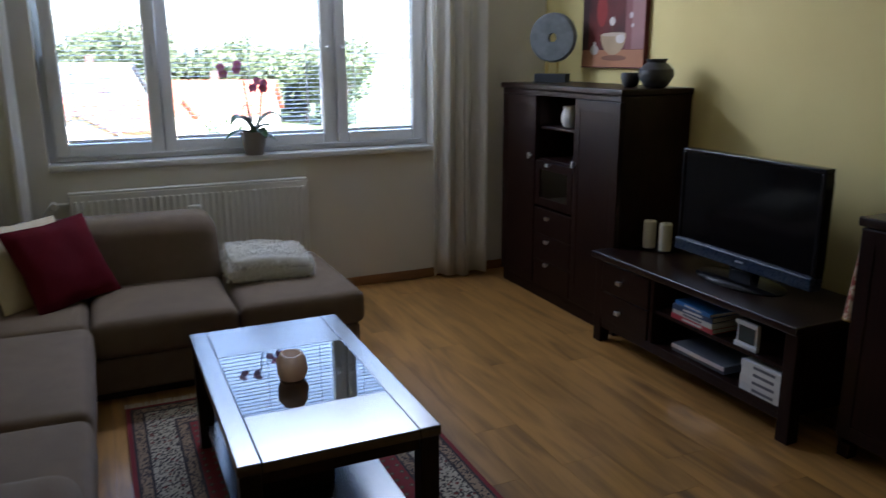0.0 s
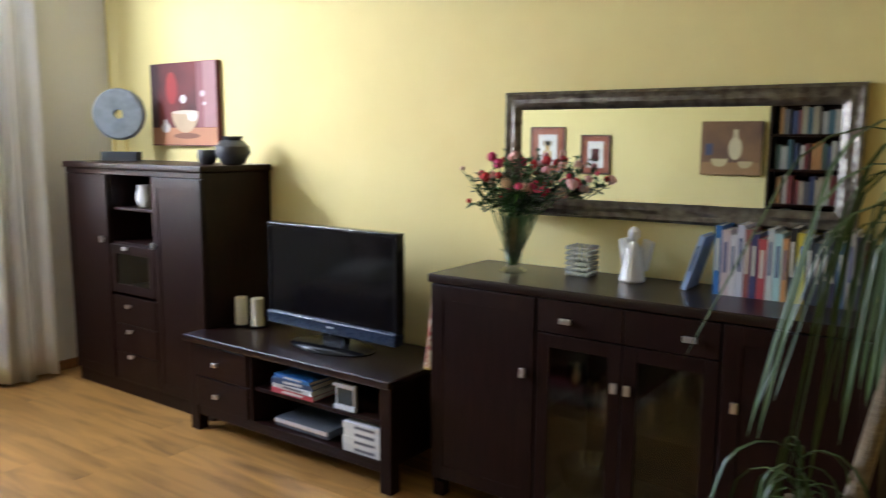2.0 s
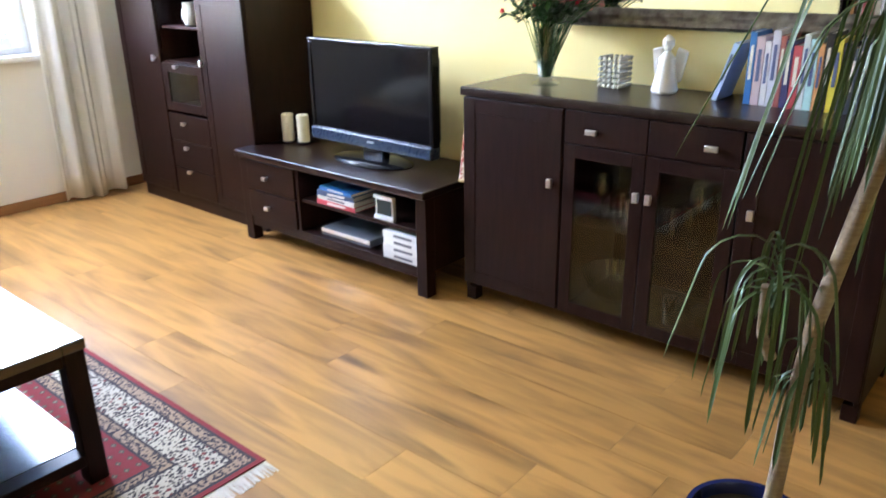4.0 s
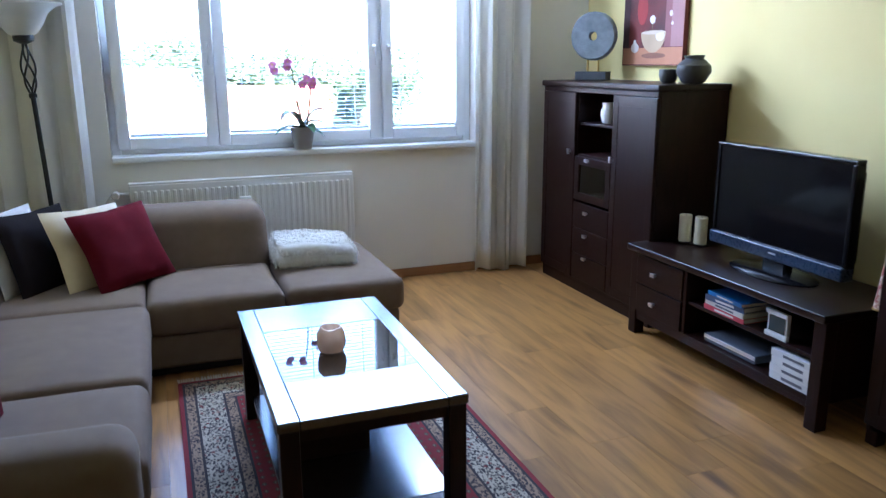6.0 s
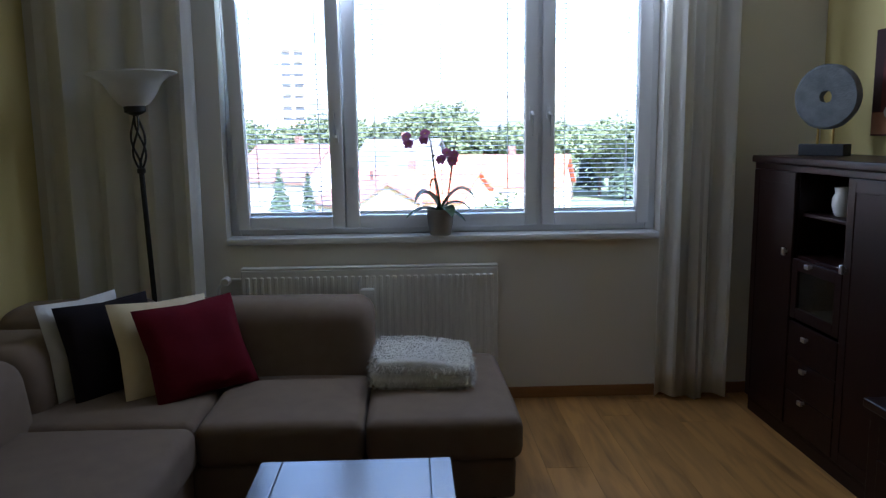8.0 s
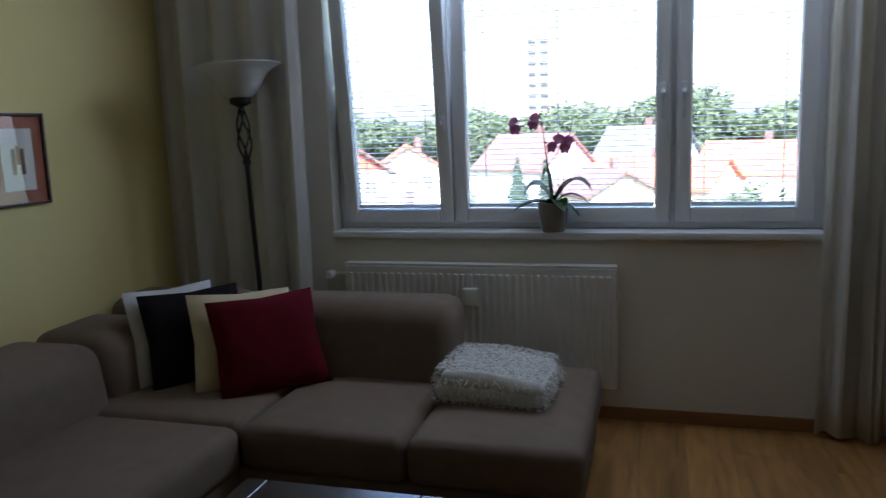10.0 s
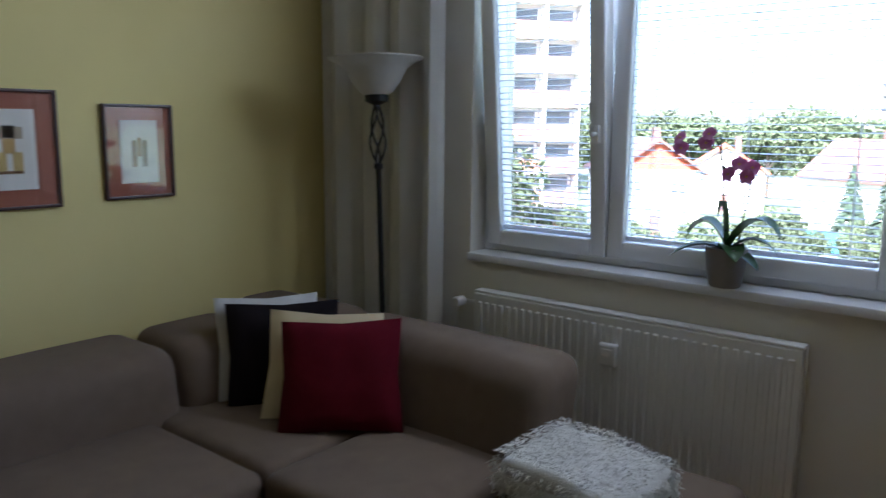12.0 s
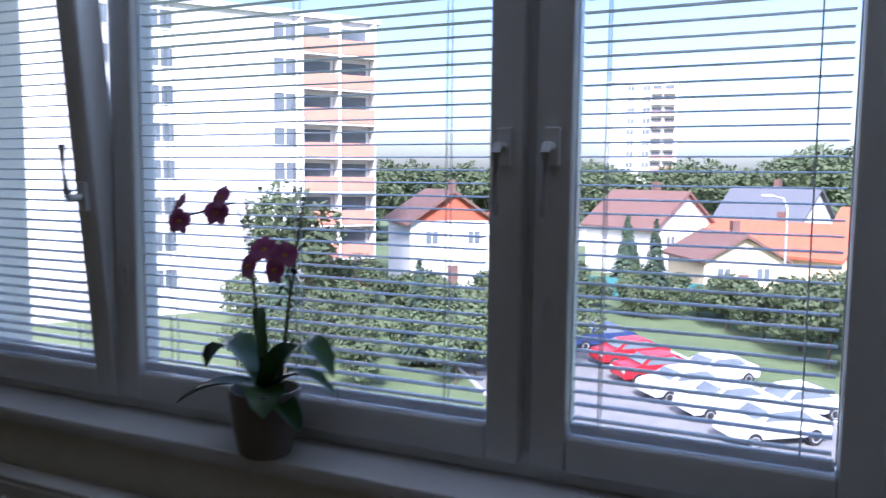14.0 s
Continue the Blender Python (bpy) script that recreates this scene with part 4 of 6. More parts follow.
part("glass_shelf", bm_box(0.03, SD - 0.012, -0.325, 0.305, 0.448, 0.456), M["smoke"], sb, "clear glass shelf", smooth=False)
front(sb, "door", 0.325, SW - 0.002, 0.085, SH - 0.04, (0.366, 0.61), 0.06, kw=0.022, kt=0.036)
front(sb, "door", -SW + 0.002, -0.345, 0.085, SH - 0.04, (-0.394, 0.635), 0.06, kw=0.022, kt=0.036)
front(sb, "drawer", -0.012, 0.318, 0.775, SH - 0.04, (0.197, 0.828), kw=0.045)
front(sb, "drawer", -0.338, -0.016, 0.775, SH - 0.04, (-0.245, 0.832), kw=0.045)
front(sb, "glass_door", -0.012, 0.318, 0.085, 0.77, (0.008, 0.62), glass=True, kw=0.022, kt=0.036)
front(sb, "glass_door", -0.338, -0.016, 0.085, 0.77, (-0.040, 0.62), glass=True, kw=0.022, kt=0.036)


def glassware(x, y, z, kind, s=1.0):
    if kind == "stem":
        prof = [(0.032, 0), (0.032, 0.003), (0.004, 0.008), (0.004, 0.075), (0.02, 0.09), (0.036, 0.12), (0.037, 0.15), (0.031, 0.18), (0.030, 0.18), (0.034, 0.15), (0.033, 0.12), (0.01, 0.09)]
    elif kind == "bowl":
        prof = [(0.05, 0), (0.055, 0.006), (0.10, 0.05), (0.125, 0.12), (0.128, 0.13), (0.122, 0.13), (0.095, 0.05), (0.03, 0.012)]
    else:
        prof = [(0.028, 0), (0.03, 0.004), (0.035, 0.10), (0.033, 0.10), (0.028, 0.01)]
    label = {"stem": "clear stemmed drinking glass inside the sideboard", "bowl": "clear cut-glass bowl inside the sideboard", "cup": "clear tumbler inside the sideboard"}[kind]
    single("glass", bm_lathe([(r * s, h * s) for r, h in prof], 18), M["clear"], label, "glass", m=pose(x, y, z), group="glassware in the sideboard")


for x, y, z, k, s in [(3.52, 1.27, 0.456, "stem", 1.15), (3.55, 1.18, 0.456, "stem", 0.9), (3.50, 1.36, 0.456, "cup", 1), (3.60, 1.33, 0.456, "cup", 1), (3.62, 1.22, 0.456, "stem", 1.0), (3.52, 1.16, 0.456, "cup", 0.9),
                      (3.52, 1.66, 0.456, "stem", 1), (3.56, 1.58, 0.456, "cup", 1.2), (3.50, 1.52, 0.456, "cup", 1.2), (3.62, 1.64, 0.456, "cup", 1.1), (3.58, 1.62, 0.10, "bowl", 1.0), (3.55, 1.20, 0.10, "bowl", 0.6), (3.52, 1.34, 0.10, "cup", 1.1), (3.50, 1.15, 0.10, "bowl", 0.45)]:
    glassware(x, y, z, k, s)

# things on the sideboard
tea = thing("tealight_holder", 3.70, 1.735, SH, "cube tealight holder of clear glass beads", "candle holder")
bead = bmesh.new()
for i in range(5):
    for j in range(5):
        for k in range(6):
            if i in (0, 4) or j in (0, 4):
                b = bmesh.new()
                bmesh.ops.create_icosphere(b, subdivisions=1, radius=0.0105)
                join(bead, b, Matrix.Translation((-0.042 + i * 0.021, -0.042 + j * 0.021, 0.0105 + k * 0.0205)))
part("beads", bead, mat("crystal_bead", (0.75, 0.76, 0.76), (0.62, 0.63, 0.63), 0.08, 0.55, bump=0.0), tea)["kind"] = "stuff"
part("cup", bm_lathe([(0.02, 0.002), (0.021, 0.07), (0.018, 0.07), (0.017, 0.01)], 16), M["clear"], tea)
ang = bm_lathe([(0.055, 0), (0.062, 0.01), (0.05, 0.06), (0.038, 0.11), (0.04, 0.135), (0.022, 0.155), (0.014, 0.165), (0.026, 0.185), (0.026, 0.205), (0.012, 0.222), (0.002, 0.225)], 18)
for s in (-1, 1):
    w = bm_box(-0.012, 0.012, -0.028, 0.028, 0, 0.13, 0.01, 3)
    join(ang, w, pose(0.03, s * 0.035, 0.045, s * -12, 0, 0))
for v in ang.verts:
    v.co += noise.noise_vector(v.co * 35) * 0.004 if v.co.z > 0.01 else Vector()
for v in ang.verts:
    v.co.x, v.co.y, v.co.z = v.co.x * 0.85, v.co.y * 0.8 + 0.03 * max(0.0, 0.09 - v.co.z), v.co.z * 0.93
single("figurine", ang, M["white_cer"], "white glazed ceramic angel figurine on the sideboard", "figurine", m=pose(3.70, 1.525, SH))

cols = [(0.42, 0.55, 0.75), (0.03, 0.14, 0.36), (0.55, 0.42, 0.44), (0.62, 0.60, 0.62), (0.55, 0.55, 0.62), (0.30, 0.09, 0.08), (0.05, 0.05, 0.14), (0.45, 0.07, 0.08), (0.55, 0.57, 0.55), (0.40, 0.62, 0.62), (0.60, 0.30, 0.12), (0.02, 0.02, 0.022), (0.6, 0.5, 0.05), (0.03, 0.03, 0.035), (0.04, 0.05, 0.06), (0.12, 0.14, 0.16), (0.03, 0.03, 0.05), (0.08, 0.16, 0.24), (0.35, 0.33, 0.3), (0.05, 0.05, 0.06), (0.1, 0.02, 0.02)]
yb = 1.212
for k, c in enumerate(cols):
    th, hh, dd = 0.018 + 0.012 * ((k * 7) % 5) / 5, 0.205 + 0.05 * ((k * 5) % 7) / 7, 0.15
    if k == 0:
        b = thing("book", 3.64, 1.305, SH, "pale blue book leaning against the row on the sideboard", "book", group="books on the sideboard")
        b.matrix_world = pose(3.64, 1.305, SH, 17, 0, 0)
    else:
        yb -= th + 0.0012
        b = thing("book", 3.64, yb, SH, "upright paperback book in the row on the sideboard", "book", group="books on the sideboard")
    part("cover", join(join(bm_box(0, dd, 0, 0.0018, 0, hh), bm_box(0, dd, th - 0.0018, th, 0, hh)), bm_box(0, 0.002, 0.001, th - 0.001, 0, hh)), colour(c, 0.42), b, smooth=False)
    part("page_block", bm_box(0.002, dd - 0.003, 0.0018, th - 0.0018, 0.003, hh - 0.003), M["paper"], b, smooth=False)
    part("title", bm_box(-0.0006, 0.0004, th * 0.3, th * 0.72, hh * 0.35, hh * 0.82), colour((0.66, 0.62, 0.5) if sum(c) < 0.9 else (0.08, 0.1, 0.2), 0.5), b, "printed bar on the spine", smooth=False)


# ---- mirror, paintings, pictures ----
mir = thing("wall_mirror", XR - 0.030, 1.462, 1.408, "wide wall mirror in a dark hammered-silver frame", "mirror", rz=2.5)
MW, MH = 0.664, 0.25
bm = bmesh.new()
prof = [(0.0, 0.0), (0.0, 0.018), (0.012, 0.030), (0.030, 0.022), (0.045, 0.026), (0.066, 0.016), (0.074, 0.004), (0.074, 0.0)]
loops = []
for sy, sz in ((-1, -1), (1, -1), (1, 1), (-1, 1)):
    loops.append([bm.verts.new((-d - 0.002, sy * (MW - w), sz * (MH - w))) for w, d in prof])
for i in range(4):
    a, b = loops[i], loops[(i + 1) % 4]
    for k in range(len(prof) - 1):
        bm.faces.new((a[k], b[k], b[k + 1], a[k + 1]))
bmesh.ops.subdivide_edges(bm, edges=[e for e in bm.edges if e.calc_length() > 0.2], cuts=40, use_grid_fill=True)
for v in bm.verts:
    v.co.x -= 0.003 * abs(noise.noise(v.co * 40))
part("frame", bm, M["mirror_frame"], mir)
part("mirror_glass", bm_box(-0.010, -0.006, -MW + 0.07, MW - 0.07, -MH + 0.07, MH - 0.07), M["mirror"], mir, "clear mirror glass", smooth=False)
part("backing", bm_box(-0.005, 0.0, -MW + 0.01, MW - 0.01, -MH + 0.01, MH - 0.01), M["wenge"], mir)


def canvas(name, x, y, z, w, h, facing, label, seed, shapes, bg1, bg2):
    """A stretched canvas: facing -1 looks to -x, +1 to +x. shapes: (name, bmesh in canvas plane, colour)."""
    t = thing(name, x, y, z, label, "painting", 0 if facing < 0 else 180)
    part("canvas", bm_box(-0.033, 0, -w / 2, w / 2, -h / 2, h / 2, 0.002), mat("canvas_%d" % seed, bg1, bg2, 0.7, scale=3.2, fine=300, bump=0.3, contrast=0.35), t)
    for n_, y0, y1, z0, z1, c, k in shapes:
        if k == "o":
            bm = bm_lathe([((y1 - y0) / 2, 0), ((y1 - y0) / 2 * 0.97, 0.0012), (0.001, 0.0014)], 20)
            part(n_, bm, colour(c, 0.7), t, m=Matrix.Translation((-0.033, (y0 + y1) / 2, (z0 + z1) / 2)) @ pose(0, 0, 0, 0, -90, 0) @ Matrix.Diagonal(((z1 - z0) / (y1 - y0), 1, 1, 1)))
        elif k == "bowl":
            bm = bmesh.new()
            n = 14
            vs = [bm.verts.new((-0.0342, (y0 + y1) / 2 + (y1 - y0) / 2 * math.cos(math.pi + math.pi * i / n), z1 + (z1 - z0) * math.sin(math.pi + math.pi * i / n))) for i in range(n + 1)]
            bm.faces.new(vs)
            e = bmesh.ops.extrude_face_region(bm, geom=bm.faces[:])
            for v in [g for g in e["geom"] if isinstance(g, bmesh.types.BMVert)]:
                v.co.x += 0.0012
            part(n_, bm, colour(c, 0.7), t, smooth=False)
        else:
            part(n_, bm_box(-0.0336, -0.032, y0, y1, z0, z1), colour(c, 0.7), t, smooth=False)
    return t


canvas("canvas_painting", XR, 4.349, 1.66, 0.616, 0.483, -1, "still-life canvas of a bowl in dark red tones", 1, [
    ("painted_edge", -0.308, 0.308, -0.2416, -0.236, (0.10, 0.02, 0.02), "b"),
    ("painted_table", -0.305, 0.305, -0.235, -0.135, (0.46, 0.20, 0.10), "b"),
    ("painted_cloth", -0.305, -0.19, -0.132, 0.238, (0.34, 0.17, 0.17), "b"),
    ("painted_fold", -0.19, -0.13, -0.132, 0.238, (0.24, 0.09, 0.09), "b"),
    ("painted_shade", 0.24, 0.305, -0.132, 0.238, (0.05, 0.018, 0.018), "b"),
    ("painted_drape", 0.05, 0.16, 0.00, 0.19, (0.32, 0.028, 0.026), "o"),
    ("painted_shadow", -0.15, 0.10, -0.20, -0.165, (0.22, 0.09, 0.05), "o"),
    ("painted_bowl", -0.14, 0.11, -0.165, -0.045, (0.50, 0.36, 0.22), "bowl"),
    ("painted_rim", -0.14, 0.11, -0.058, -0.034, (0.62, 0.50, 0.38), "o"),
    ("painted_blossom", -0.13, -0.04, -0.10, -0.035, (0.72, 0.66, 0.62), "o"),
    ("painted_blossom", 0.13, 0.215, -0.165, -0.105, (0.68, 0.62, 0.58), "o"),
    ("painted_bud", 0.16, 0.19, -0.12, -0.085, (0.74, 0.70, 0.66), "o"),
    ("painted_blossom", -0.03, 0.025, 0.005, 0.055, (0.74, 0.68, 0.64), "o"),
    ("painted_stalk", -0.005, 0.0, -0.04, 0.005, (0.16, 0.10, 0.05), "b"),
    ("painted_blossom", -0.20, -0.165, 0.04, 0.075, (0.62, 0.52, 0.54), "o"),
    ("painted_bud", -0.21, -0.185, -0.01, 0.012, (0.66, 0.56, 0.56), "o"),
], (0.17, 0.022, 0.020), (0.055, 0.016, 0.015))
canvas("canvas_painting", XL, 1.93, 1.40, 0.50, 0.46, 1, "still-life canvas of a jug and bowls in ochre tones", 2, [
    ("painted_table", -0.245, 0.245, -0.225, -0.12, (0.30, 0.16, 0.06), "b"),
    ("painted_jug", -0.02, 0.09, -0.10, 0.10, (0.58, 0.48, 0.28), "o"),
    ("painted_neck", 0.015, 0.055, 0.08, 0.16, (0.55, 0.45, 0.26), "b"),
    ("painted_bowl", -0.16, -0.02, -0.16, -0.09, (0.50, 0.40, 0.20), "bowl"),
    ("painted_bowl", 0.06, 0.18, -0.17, -0.11, (0.46, 0.36, 0.18), "bowl"),
    ("painted_cup", -0.21, -0.15, -0.06, 0.04, (0.05, 0.06, 0.12), "b"),
], (0.22, 0.11, 0.04), (0.10, 0.05, 0.03))


def picture(y0, y1, z0, z1, motif, label):
    y, z, w, h = (y0 + y1) / 2, (z0 + z1) / 2, y1 - y0, z1 - z0
    t = thing("framed_picture", XL, y, z, label, "picture", 180, "framed pictures over the sofa")
    f = 0.012
    bm = bm_box(-0.022, 0, -w / 2, -w / 2 + f, -h / 2, h / 2, 0.002)
    bm_box(-0.022, 0, w / 2 - f, w / 2, -h / 2, h / 2, 0.002, bm=bm)
    bm_box(-0.022, 0, -w / 2 + f, w / 2 - f, -h / 2, -h / 2 + f, 0.002, bm=bm)
    bm_box(-0.022, 0, -w / 2 + f, w / 2 - f, h / 2 - f, h / 2, 0.002, bm=bm)
    part("frame", bm, M["frame_wood"], t)
    part("mount", bm_box(-0.010, -0.004, -w / 2 + f, w / 2 - f, -h / 2 + f, h / 2 - f), M["terracotta"], t, "rust-coloured mount", smooth=False)
    sw, sh = w * 0.27, h * 0.335
    part("sheet", bm_box(-0.0125, -0.009, -sw, sw, -sh, sh), M["paper"], t, "white paper sheet", smooth=False)
    part("back", bm_box(-0.004, 0, -w / 2 + 0.003, w / 2 - 0.003, -h / 2 + 0.003, h / 2 - 0.003), M["frame_wood"], t, smooth=False)
    for n_, a, b, c, d, col in motif:
        part(n_, bm_box(-0.0135, -0.0122, a * w, b * w, c * h, d * h), colour(col, 0.7), t, smooth=False)
    g = part("glazing", bm_box(-0.0185, -0.0165, -w / 2 + f, w / 2 - f, -h / 2 + f, h / 2 - f), M["picture_glass"], t, "thin picture glass", smooth=False)
    g.visible_shadow = False


picture(3.00, 3.285, 1.145, 1.512, [("print", -0.13, 0.13, -0.17, 0.15, (0.12, 0.025, 0.02)), ("print_mark", -0.03, 0.03, -0.12, 0.08, (0.42, 0.16, 0.03))], "small print in a dark frame with rust mount")
picture(3.45, 3.805, 1.15, 1.587, [("print_top", -0.14, 0.14, 0.09, 0.19, (0.42, 0.34, 0.22)), ("print_band", -0.06, 0.06, 0.1, 0.2, (0.06, 0.06, 0.08)), ("print_waist", -0.06, 0.06, -0.03, 0.09, (0.55, 0.36, 0.12)), ("print_leg", -0.13, -0.03, -0.18, -0.02, (0.62, 0.45, 0.16)), ("print_leg", 0.03, 0.13, -0.18, -0.02, (0.62, 0.45, 0.16)), ("print_base", -0.13, 0.13, -0.2, -0.175, (0.22, 0.10, 0.03))], "large print of an hourglass shape in a dark frame")
picture(3.98, 4.285, 1.16, 1.543, [("print_arch", -0.11, -0.04, -0.16, 0.12, (0.20, 0.10, 0.05)), ("print_arch", 0.04, 0.11, -0.16, 0.12, (0.22, 0.10, 0.04)), ("print_arch", -0.03, 0.03, -0.05, 0.15, (0.30, 0.14, 0.05))], "small print in a dark frame reflecting the window")

# ---- bookcase seen in the mirror ----
bc = thing("bookcase", XL, 1.08, 0, "tall dark bookcase full of books", "bookcase")
BCW, BCH = 0.52, 2.0
bm = bm_box(0, 0.28, -BCW, -BCW + 0.02, 0, BCH)
bm_box(0, 0.28, BCW - 0.02, BCW, 0, BCH, bm=bm)
bm_box(0, 0.01, -BCW + 0.02, BCW - 0.02, 0, BCH, bm=bm)
part("carcass", bm, M["wenge_v"], bc)
shelf_z = [0.06, 0.38, 0.66, 0.94, 1.22, 1.50, 1.78, 1.97]
for z in shelf_z:
    part("shelf", bm_box(0.01, 0.275, -BCW + 0.02, BCW - 0.02, z, z + 0.02), M["wenge"], bc, smooth=False)
rb = random.Random(21)
pal = [(0.16, 0.03, 0.03), (0.03, 0.05, 0.12), (0.30, 0.26, 0.18), (0.05, 0.09, 0.07), (0.34, 0.16, 0.05), (0.08, 0.08, 0.09), (0.36, 0.34, 0.30), (0.04, 0.10, 0.13)]
for z in shelf_z[2:7]:
    y = -BCW + 0.03
    while y < BCW - 0.09:
        th, hh = rb.uniform(0.02, 0.05), rb.uniform(0.17, 0.24)
        b = thing("book", XL + 0.10, 1.08 + y, z + 0.02, "upright book on a bookcase shelf", "book", group="books in the bookcase")
        part("cover", bm_box(0, 0.15, 0, th, 0, hh, 0.002, 1), colour(rb.choice(pal), 0.5), b)
        y += th + rb.choice((0.001, 0.001, 0.02))

# ---- floor lamp ----
lamp = thing("floor_lamp", 0.36, 4.92, 0, "black iron uplighter floor lamp with a white glass bowl", "floor lamp")
lamp.matrix_world = pose(0.36, 4.92, 0.003, 0, -1.9, 0)
part("base", bm_lathe([(0.118, 0), (0.12, 0.012), (0.085, 0.03), (0.03, 0.045), (0.018, 0.06)], 32), M["black_iron"], lamp)
part("pole", bm_lathe([(0.0125, 0.05), (0.0125, 1.272), (0.02, 1.277), (0.02, 1.297), (0.011, 1.302)], 14), M["black_iron"], lamp)
for k in range(4):
    pts = []
    for i in range(25):
        u = i / 24
        a = k * math.pi / 2 + 0.9 * u * math.pi
        r = 0.008 + 0.028 * math.sin(math.pi * u ** 0.8) ** 1.2
        pts.append((r * math.cos(a), r * math.sin(a), 1.297 + u * 0.265))
    part("twisted_bar", bm_tube(pts, 0.0055, 7), M["black_iron"], lamp)
part("collar", bm_lathe([(0.012, 1.552), (0.035, 1.562), (0.05, 1.570), (0.052, 1.597), (0.02, 1.607)], 20), M["black_iron"], lamp)
part("shade", bm_lathe([(0.045, 1.594), (0.07, 1.607), (0.105, 1.652), (0.135, 1.707), (0.175, 1.737), (0.208, 1.750), (0.210, 1.755), (0.204, 1.757), (0.16, 1.744), (0.13, 1.714), (0.098, 1.659), (0.06, 1.614), (0.03, 1.607)], 40), M["alabaster"], lamp, "white frosted glass bowl")
part("cord", bm_tube([(0.12, 0.05, 0.006), (0.25, 0.13, 0.006), (0.3, 0.19, 0.006)], 0.003, 5), M["black_iron"], lamp)


# ---- plants ----
def leaf_strip(points, widths, fold=0.25, thick=0.0014):
    bm = bmesh.new()
    pts = [Vector(p) for p in points]
    rows = []
    for i, p in enumerate(pts):
        d = (pts[min(i + 1, len(pts) - 1)] - pts[max(i - 1, 0)]).normalized()
        s = d.cross(Vector((0, 0, 1)))
        s = s.normalized() if s.length > 0.05 else Vector((1, 0, 0))
        up = s.cross(d).normalized()
        w = widths[i]
        rows.append([bm.verts.new(p - s * w + up * w * fold), bm.verts.new(p), bm.verts.new(p + s * w + up * w * fold), bm.verts.new(p - up * thick)])
    for a, b in zip(rows, rows[1:]):
        for q, r in ((0, 1), (1, 2), (2, 3), (3, 0)):
            bm.faces.new((a[q], a[r], b[r], b[q]))
    bm.faces.new(rows[0])
    bm.faces.new(rows[-1][::-1])
    return bm


orc = thing("orchid", 1.787, YW - 0.0, WZ0, "flowering purple orchid in a taupe ceramic pot", "potted plant")
part("pot", bm_lathe([(0.05, 0), (0.054, 0.003), (0.066, 0.06), (0.074, 0.135), (0.075, 0.14), (0.069, 0.14), (0.062, 0.11), (0.03, 0.10)], 32), M["taupe_pot"], orc, "taupe ceramic pot")
part("bark", bm_lathe([(0.066, 0.112), (0.05, 0.122), (0.02, 0.128)], 16), M["soil"], orc)
for ang, ln, up, w in [(192, 0.14, 0.055, 0.040), (350, 0.19, 0.075, 0.031), (140, 0.07, 0.13, 0.009), (10, 0.17, 0.0, 0.017), (205, 0.20, -0.035, 0.022), (300, 0.12, -0.03, 0.030), (330, 0.15, -0.06, 0.02)]:
    a = radians(ang)
    pts, ws = [], []
    for i in range(9):
        u = i / 8
        pts.append((math.cos(a) * ln * u, math.sin(a) * ln * u * 0.8, 0.128 + (up + 0.025) * math.sin(u * 2.2) + 0.12 * u * (1 - u) - 0.02 * u * u))
        ws.append(w * 1.45 * (math.sin(math.pi * min(1, 0.12 + u * 0.88)) ** 0.6 + 0.02))
    part("leaf", leaf_strip(pts, ws, 0.3), M["leaf"], orc)


def flower(p, yaw, pitch, s=0.95):
    f = part("flower", bm_lathe([(0.002, -0.004), (0.006, 0.0), (0.004, 0.008)], 8), colour((0.5, 0.28, 0.05), 0.6), orc, m=pose(*p, pitch, 0, yaw))
    for k in range(5):
        a = radians(90 + 72 * k)
        w = 0.017 if k in (1, 4) else 0.0115
        pts = [(math.cos(a) * 0.030 * s * u, math.sin(a) * 0.030 * s * u, 0.003 * math.sin(u * 3)) for u in (0.05, 0.3, 0.6, 0.85, 1.0)]
        bm = bmesh.new()
        side = Vector((-math.sin(a), math.cos(a), 0))
        tops, bots = [], []
        for q, ww in zip(pts, (0.3, 0.85, 1.0, 0.75, 0.15)):
            c = Vector(q)
            tops.append((bm.verts.new(c - side * w * s * ww + Vector((0, 0, 0.003))), bm.verts.new(c + side * w * s * ww + Vector((0, 0, 0.003)))))
            bots.append((bm.verts.new(c - side * w * s * ww + Vector((0, 0, 0.002))), bm.verts.new(c + side * w * s * ww + Vector((0, 0, 0.002)))))
        for i in range(4):
            bm.faces.new((tops[i][0], tops[i][1], tops[i + 1][1], tops[i + 1][0]))
            bm.faces.new((bots[i][0], bots[i + 1][0], bots[i + 1][1], bots[i][1]))
        part("petal", bm, M["petal"], f)
    return f


def stem(pts, name="flower_stem", r=0.0028):
    return part(name, bm_tube(pts, r, 7, 0.7), M["stem"], orc)


stem([(-0.01, 0, 0.12), (-0.015, 0, 0.25), (-0.03, 0, 0.38), (-0.045, -0.01, 0.49), (-0.06, -0.02, 0.525), (-0.09, -0.03, 0.52), (-0.13, -0.04, 0.505), (-0.17, -0.05, 0.495)])
stem([(0.03, 0, 0.12), (0.05, 0, 0.25), (0.065, 0, 0.35), (0.068, -0.01, 0.405), (0.055, -0.02, 0.43), (0.02, -0.03, 0.425), (-0.01, -0.04, 0.415)])
part("stake", bm_tube([(0.03, 0.01, 0.12), (0.06, 0.01, 0.34), (0.095, 0.01, 0.54)], 0.0028, 6), M["stem"], orc)
part("stake", bm_tube([(-0.012, 0.01, 0.12), (-0.03, 0.01, 0.34), (-0.052, 0.01, 0.535)], 0.0026, 6), M["stem"], orc)
